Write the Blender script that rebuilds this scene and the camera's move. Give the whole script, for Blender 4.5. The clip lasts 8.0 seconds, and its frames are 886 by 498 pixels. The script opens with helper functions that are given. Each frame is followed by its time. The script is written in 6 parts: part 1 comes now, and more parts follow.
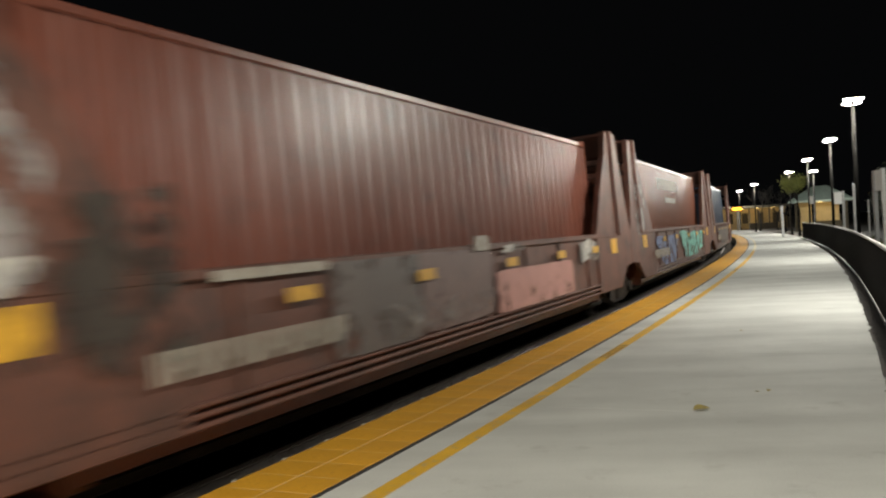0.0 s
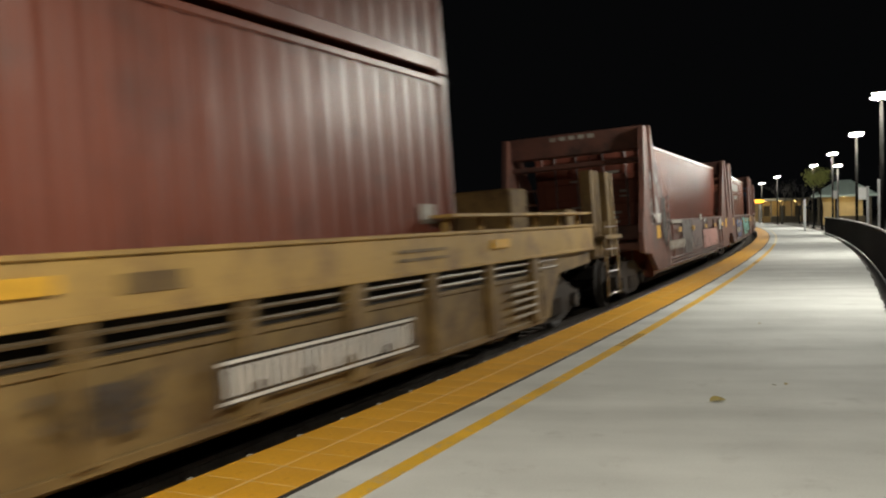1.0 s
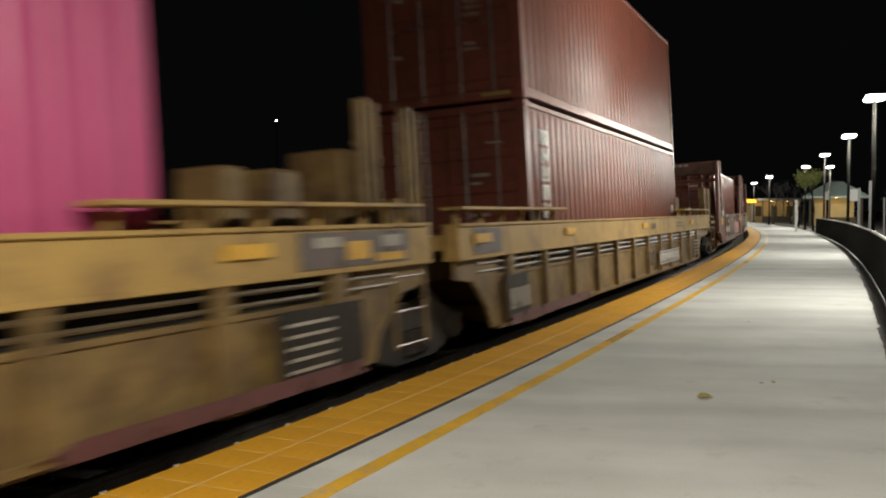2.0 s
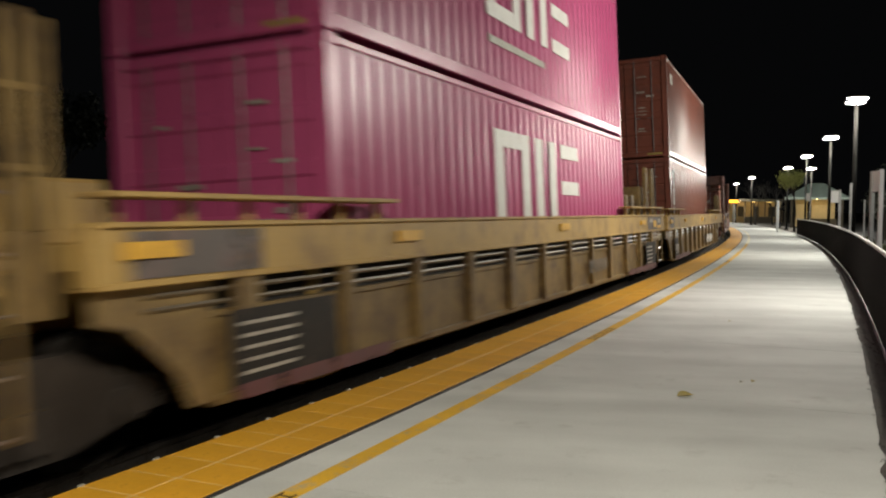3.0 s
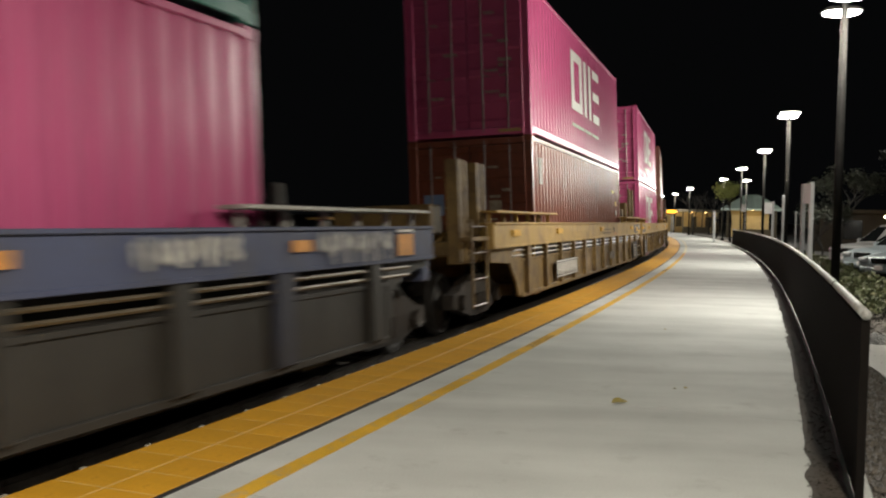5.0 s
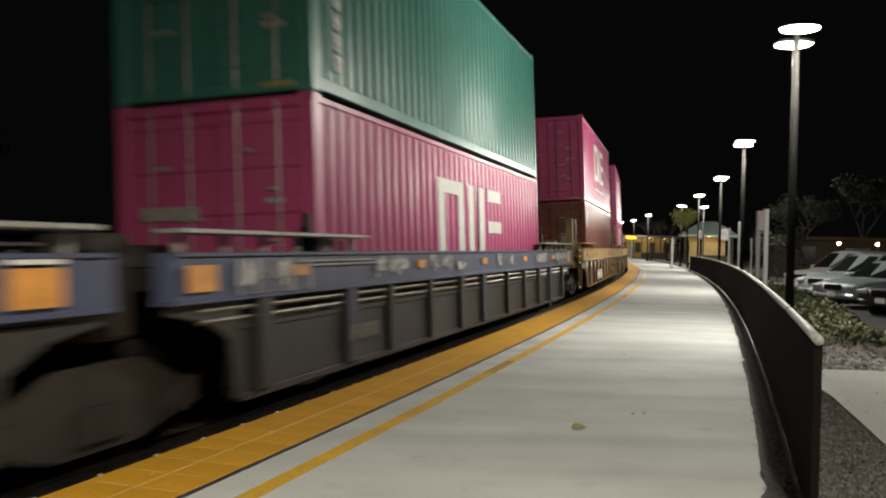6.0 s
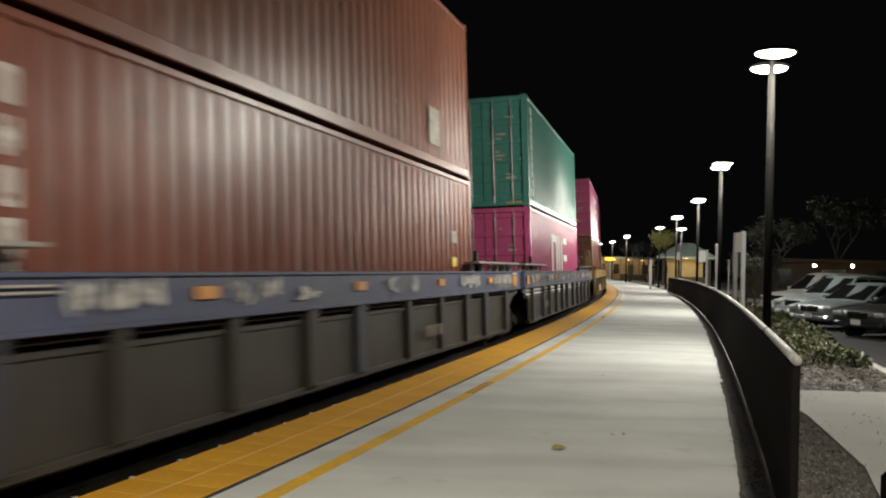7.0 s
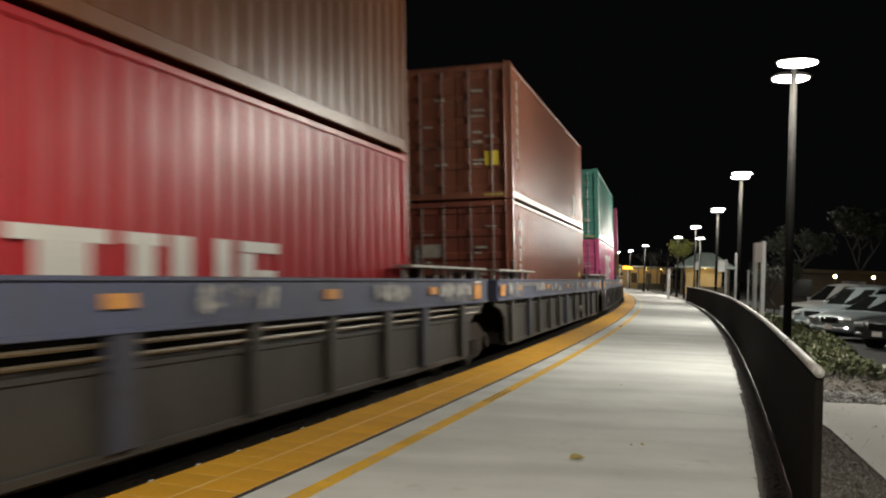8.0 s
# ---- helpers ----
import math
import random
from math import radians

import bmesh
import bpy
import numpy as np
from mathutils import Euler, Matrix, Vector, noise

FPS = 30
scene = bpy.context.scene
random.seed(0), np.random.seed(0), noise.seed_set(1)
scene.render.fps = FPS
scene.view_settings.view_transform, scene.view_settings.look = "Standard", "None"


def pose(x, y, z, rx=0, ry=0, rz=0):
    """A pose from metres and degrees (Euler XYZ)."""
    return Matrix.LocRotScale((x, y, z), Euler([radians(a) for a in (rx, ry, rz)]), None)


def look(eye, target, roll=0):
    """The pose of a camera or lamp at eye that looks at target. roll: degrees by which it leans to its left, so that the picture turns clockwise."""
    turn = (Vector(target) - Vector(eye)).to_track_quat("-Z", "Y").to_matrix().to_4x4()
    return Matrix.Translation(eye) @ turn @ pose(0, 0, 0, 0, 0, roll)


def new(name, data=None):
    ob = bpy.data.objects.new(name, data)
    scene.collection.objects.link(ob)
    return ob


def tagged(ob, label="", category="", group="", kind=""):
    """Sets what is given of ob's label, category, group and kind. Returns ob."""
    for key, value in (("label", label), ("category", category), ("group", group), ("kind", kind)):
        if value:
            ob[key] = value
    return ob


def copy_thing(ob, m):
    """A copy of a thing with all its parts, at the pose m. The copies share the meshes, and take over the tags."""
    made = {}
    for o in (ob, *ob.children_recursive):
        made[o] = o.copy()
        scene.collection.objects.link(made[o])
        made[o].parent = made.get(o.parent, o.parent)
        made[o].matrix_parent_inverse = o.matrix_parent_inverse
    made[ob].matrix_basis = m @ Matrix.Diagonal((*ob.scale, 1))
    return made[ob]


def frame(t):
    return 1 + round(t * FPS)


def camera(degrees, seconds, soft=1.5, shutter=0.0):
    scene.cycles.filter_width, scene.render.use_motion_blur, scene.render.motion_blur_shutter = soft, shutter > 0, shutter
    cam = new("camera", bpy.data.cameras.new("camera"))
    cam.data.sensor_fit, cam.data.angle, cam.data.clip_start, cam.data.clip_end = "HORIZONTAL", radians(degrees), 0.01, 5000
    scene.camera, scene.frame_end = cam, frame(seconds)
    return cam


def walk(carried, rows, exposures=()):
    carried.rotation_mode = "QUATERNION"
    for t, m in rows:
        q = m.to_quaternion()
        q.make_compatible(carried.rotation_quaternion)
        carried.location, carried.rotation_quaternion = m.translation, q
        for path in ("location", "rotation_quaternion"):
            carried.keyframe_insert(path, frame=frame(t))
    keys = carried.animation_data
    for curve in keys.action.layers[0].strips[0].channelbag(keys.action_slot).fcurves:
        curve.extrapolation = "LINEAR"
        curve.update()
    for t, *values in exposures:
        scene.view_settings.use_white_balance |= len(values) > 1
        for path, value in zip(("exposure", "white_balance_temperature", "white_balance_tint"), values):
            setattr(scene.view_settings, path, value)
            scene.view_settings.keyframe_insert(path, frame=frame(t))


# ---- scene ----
# ---- the camera, held in the hand at one spot of the platform ----
EYE = Vector((0.0, 0.0, 1.5))
cam = camera(53.0, 8.0, soft=2.1, shutter=0.45)


def held(dx, dz, yaw, pitch, roll):
    eye = EYE + Vector((dx, 0.0, dz))
    y, p = radians(yaw), radians(pitch)
    way = Vector((-math.sin(y) * math.cos(p), math.cos(y) * math.cos(p), math.sin(p)))
    return look(eye, eye + way * 5.0, roll)


# seconds, sideways, up, yaw, pitch, roll
SWAY = [
    (0.0, -0.007, 0.019, 6.65, -0.90, -3.16),
    (0.5, -0.021, 0.024, 7.54, -1.51, -2.18),
    (1.0, -0.026, 0.016, 7.85, -1.94, -1.38),
    (1.5, -0.024, 0.009, 7.68, -2.22, -0.78),
    (2.0, -0.022, 0.003, 7.34, -2.36, -0.24),
    (3.5, -0.016, 0.000, 5.77, -2.71, 0.67),
    (4.0, -0.003, -0.001, 5.19, -2.78, 0.70),
    (4.5, 0.008, -0.001, 4.00, -2.61, 0.95),
    (6.0, 0.026, 0.004, 0.17, -0.41, 1.37),
    (6.5, 0.024, 0.002, -0.71, 0.45, 1.42),
    (7.0, 0.020, -0.003, -1.12, 0.98, 1.52),
    (7.5, 0.008, 0.001, -0.80, 1.21, 1.74),
    (8.0, 0.000, 0.000, 0.00, 1.40, 2.10),
]
walk(cam, [(row[0], held(*row[1:])) for row in SWAY], exposures=[(0.0, 0.0), (8.0, 0.0)])

# ---- plan: everything lies along one left-hand curve ----
CX, CY = -498.5, 166.2          # centre of the curve
RO = 521.7                      # radius of the platform's edge
RT = RO - 1.5                   # radius of the track's centre line
A0 = math.atan2(-CY, -CX)
CANT = radians(3.2)             # superelevation
ZR = -0.25                      # rail tops at the centre line
LAMP_Z = 5.2


def along(s, off=0.0, z=0.0):
    """A point s metres along the platform's edge, off metres outside it."""
    a = A0 + s / RO
    return Vector((CX + (RO + off) * math.cos(a), CY + (RO + off) * math.sin(a), z))


def heading(s):
    """Degrees by which the curve's tangent at s is turned from +y."""
    return math.degrees(A0 + s / RO)


def on_track(s):
    """The pose of a vehicle whose middle is s metres along the track."""
    a = A0 + s / RT
    return pose(CX + RT * math.cos(a), CY + RT * math.sin(a), ZR, 0, -math.degrees(CANT), math.degrees(a))


def travelled(t):
    return 15.731 * t - 0.3232 * t * t + 0.0204 * t ** 3


# ---- night sky and lamplight ----
world = bpy.data.worlds.new("night")
scene.world = world
world.use_nodes = True
world.node_tree.nodes["Background"].inputs[0].default_value = (0.42, 0.44, 0.48, 1)
world.node_tree.nodes["Background"].inputs[1].default_value = 0.0042
LAMP_POWER = 1700.0
LAMP_TINT = (1.0, 0.96, 0.85)
NEAR_TINT = (1.0, 0.93, 0.78)     # the lamp behind the camera is an older, warmer one


def lamp_light(place, power, tint=LAMP_TINT, size=0.5, shielded=False):
    """A lamp's light; a shielded one shines downwards and fades towards the horizontal."""
    data = bpy.data.lights.new("light", "SPOT" if shielded else "POINT")
    if shielded:
        data.spot_size, data.spot_blend = math.pi, 0.55
    data.shadow_soft_size, data.energy, data.color = size / 4, power, tint
    ob = new("light", data)
    ob.matrix_world = pose(*place)
    return ob


# ---- materials ----
def material(name, colour, rough=0.6, metal=0.0, vary=0.25, scale=1.2, grain=40.0, bump=0.15, dirt=None, dirt_amount=0.3,
             streak=0.0, random_tone=0.0, coat=0.0, waves=0.0, spec=0.5, spray=0.0):
    m = bpy.data.materials.new(name)
    m.use_nodes = True
    nt = m.node_tree
    N, L = nt.nodes, nt.links
    b = N["Principled BSDF"]
    co = N.new("ShaderNodeTexCoord")
    big = N.new("ShaderNodeTexNoise")
    big.inputs["Scale"].default_value, big.inputs["Detail"].default_value = scale, 6
    fine = N.new("ShaderNodeTexNoise")
    fine.inputs["Scale"].default_value, fine.inputs["Detail"].default_value = grain, 4
    if streak:
        mp = N.new("ShaderNodeMapping")
        mp.inputs["Scale"].default_value = (1, 1, streak)
        L.new(co.outputs["Object"], mp.inputs["Vector"])
        L.new(mp.outputs["Vector"], big.inputs["Vector"])
    else:
        L.new(co.outputs["Object"], big.inputs["Vector"])
    L.new(co.outputs["Object"], fine.inputs["Vector"])
    ramp = N.new("ShaderNodeValToRGB")
    lo = [c * (1 - vary) for c in colour]
    hi = [min(1.0, c * (1 + vary)) for c in colour]
    ramp.color_ramp.elements[0].position, ramp.color_ramp.elements[1].position = 0.3, 0.7
    ramp.color_ramp.elements[0].color, ramp.color_ramp.elements[1].color = (*lo, 1), (*hi, 1)
    mixf = N.new("ShaderNodeMath")
    mixf.operation = "MULTIPLY_ADD"
    mixf.inputs[1].default_value, mixf.inputs[2].default_value = 0.35, 0.0
    L.new(fine.outputs["Fac"], mixf.inputs[0])
    addf = N.new("ShaderNodeMath")
    addf.operation = "MULTIPLY_ADD"
    addf.inputs[1].default_value = 0.65
    L.new(big.outputs["Fac"], addf.inputs[0])
    L.new(mixf.outputs[0], addf.inputs[2])
    L.new(addf.outputs[0], ramp.inputs["Fac"])
    colour_out = ramp.outputs["Color"]
    if dirt:
        d = N.new("ShaderNodeTexNoise")
        d.inputs["Scale"].default_value, d.inputs["Detail"].default_value, d.inputs["Roughness"].default_value = scale * 2.3, 8, 0.7
        L.new(co.outputs["Object"], d.inputs["Vector"])
        r2 = N.new("ShaderNodeValToRGB")
        r2.color_ramp.elements[0].position, r2.color_ramp.elements[1].position = 0.62 - dirt_amount * 0.35, 0.78 - dirt_amount * 0.2
        L.new(d.outputs["Fac"], r2.inputs["Fac"])
        mx = N.new("ShaderNodeMix")
        mx.data_type = "RGBA"
        mx.inputs["B"].default_value = (*dirt, 1)
        L.new(r2.outputs["Color"], mx.inputs["Factor"])
        L.new(colour_out, mx.inputs["A"])
        colour_out = mx.outputs["Result"]
    if random_tone:
        info = N.new("ShaderNodeObjectInfo")
        mr = N.new("ShaderNodeMapRange")
        mr.inputs["To Min"].default_value, mr.inputs["To Max"].default_value = 1 - random_tone, 1 + random_tone
        L.new(info.outputs["Random"], mr.inputs["Value"])
        hs = N.new("ShaderNodeHueSaturation")
        L.new(mr.outputs["Result"], hs.inputs["Value"])
        L.new(colour_out, hs.inputs["Color"])
        colour_out = hs.outputs["Color"]
    L.new(colour_out, b.inputs["Base Color"])
    rr = N.new("ShaderNodeMapRange")
    rr.inputs["To Min"].default_value, rr.inputs["To Max"].default_value = max(0.05, rough - 0.12), min(1.0, rough + 0.12)
    L.new(addf.outputs[0], rr.inputs["Value"])
    L.new(rr.outputs["Result"], b.inputs["Roughness"])
    b.inputs["Metallic"].default_value = metal
    b.inputs["Coat Weight"].default_value = coat
    b.inputs["Specular IOR Level"].default_value = spec
    if spray:
        # uneven cover of sprayed or rolled paint
        an = N.new("ShaderNodeTexNoise")
        an.inputs["Scale"].default_value, an.inputs["Detail"].default_value, an.inputs["Roughness"].default_value = 2.6, 7, 0.65
        L.new(co.outputs["Object"], an.inputs["Vector"])
        ar = N.new("ShaderNodeMapRange")
        ar.inputs["From Min"].default_value, ar.inputs["From Max"].default_value = 0.60 - 0.30 * spray, 0.74 - 0.30 * spray
        L.new(an.outputs["Fac"], ar.inputs["Value"])
        L.new(ar.outputs["Result"], b.inputs["Alpha"])
    if bump:
        bp = N.new("ShaderNodeBump")
        bp.inputs["Strength"].default_value, bp.inputs["Distance"].default_value = bump, 0.01
        L.new(fine.outputs["Fac"], bp.inputs["Height"])
        L.new(bp.outputs["Normal"], b.inputs["Normal"])
        if waves:
            dn = N.new("ShaderNodeTexNoise")
            dn.inputs["Scale"].default_value, dn.inputs["Detail"].default_value = 2.2, 3
            dm = N.new("ShaderNodeMapping")
            dm.inputs["Scale"].default_value = (1, 1, 0.28)
            L.new(co.outputs["Object"], dm.inputs["Vector"])
            L.new(dm.outputs["Vector"], dn.inputs["Vector"])
            b2 = N.new("ShaderNodeBump")
            b2.inputs["Strength"].default_value, b2.inputs["Distance"].default_value = waves, 0.05
            L.new(dn.outputs["Fac"], b2.inputs["Height"])
            L.new(b2.outputs["Normal"], bp.inputs["Normal"])
    return m


def glowing(name, colour, strength):
    m = bpy.data.materials.new(name)
    m.use_nodes = True
    b = m.node_tree.nodes["Principled BSDF"]
    b.inputs["Base Color"].default_value = (*colour, 1)
    b.inputs["Emission Color"].default_value = (*colour, 1)
    b.inputs["Emission Strength"].default_value = strength
    return m


def dome_tile():
    m = material("tactile_yellow", (0.65, 0.325, 0.018), 0.6, 0, 0.14, 3.0, 70, 0.1, (0.30, 0.15, 0.02), 0.12, random_tone=0.07)
    N, L = m.node_tree.nodes, m.node_tree.links
    co = N.new("ShaderNodeTexCoord")
    sep = N.new("ShaderNodeSeparateXYZ")
    L.new(co.outputs["Object"], sep.inputs[0])
    waves = []
    for axis in ("X", "Y"):
        k = N.new("ShaderNodeMath")
        k.operation = "MULTIPLY"
        k.inputs[1].default_value = 2 * math.pi / 0.06
        L.new(sep.outputs[axis], k.inputs[0])
        c = N.new("ShaderNodeMath")
        c.operation = "COSINE"
        L.new(k.outputs[0], c.inputs[0])
        waves.append(c)
    add = N.new("ShaderNodeMath")
    add.operation = "ADD"
    L.new(waves[0].outputs[0], add.inputs[0])
    L.new(waves[1].outputs[0], add.inputs[1])
    cut = N.new("ShaderNodeMapRange")
    cut.inputs["From Min"].default_value, cut.inputs["From Max"].default_value = 0.5, 1.4
    L.new(add.outputs[0], cut.inputs["Value"])
    bp = N.new("ShaderNodeBump")
    bp.inputs["Strength"].default_value, bp.inputs["Distance"].default_value = 0.22, 0.005
    L.new(cut.outputs["Result"], bp.inputs["Height"])
    L.new(bp.outputs["Normal"], N["Principled BSDF"].inputs["Normal"])
    return m


def banded_concrete():
    """Broom-finished concrete, pale and dark bands across the platform."""
    m = material("concrete", (0.535, 0.55, 0.525), 0.8, 0, 0.12, 1.1, 70, 0.25, (0.42, 0.425, 0.40), 0.12, random_tone=0.04)
    N, L = m.node_tree.nodes, m.node_tree.links
    b = N["Principled BSDF"]
    old = b.inputs["Base Color"].links[0].from_socket
    co = N.new("ShaderNodeTexCoord")
    mp = N.new("ShaderNodeMapping")
    mp.inputs["Rotation"].default_value = (0, 0, radians(17))
    mp.inputs["Scale"].default_value = (0.2, 1.25, 1.0)
    tx = N.new("ShaderNodeTexNoise")
    tx.inputs["Scale"].default_value, tx.inputs["Detail"].default_value = 1.0, 5
    L.new(co.outputs["Object"], mp.inputs["Vector"])
    L.new(mp.outputs["Vector"], tx.inputs["Vector"])
    mr = N.new("ShaderNodeMapRange")
    mr.inputs["From Min"].default_value, mr.inputs["From Max"].default_value = 0.3, 0.7
    mr.inputs["To Min"].default_value, mr.inputs["To Max"].default_value = 0.87, 1.10
    L.new(tx.outputs["Fac"], mr.inputs["Value"])
    hs = N.new("ShaderNodeHueSaturation")
    L.new(mr.outputs["Result"], hs.inputs["Value"])
    L.new(old, hs.inputs["Color"])
    L.new(hs.outputs["Color"], b.inputs["Base Color"])
    b.inputs["Specular IOR Level"].default_value = 0.12
    ro = N.new("ShaderNodeMapRange")
    ro.inputs["From Min"].default_value, ro.inputs["From Max"].default_value = 0.3, 0.7
    ro.inputs["To Min"].default_value, ro.inputs["To Max"].default_value = 0.92, 0.74
    L.new(tx.outputs["Fac"], ro.inputs["Value"])
    L.new(ro.outputs["Result"], b.inputs["Roughness"])
    return m


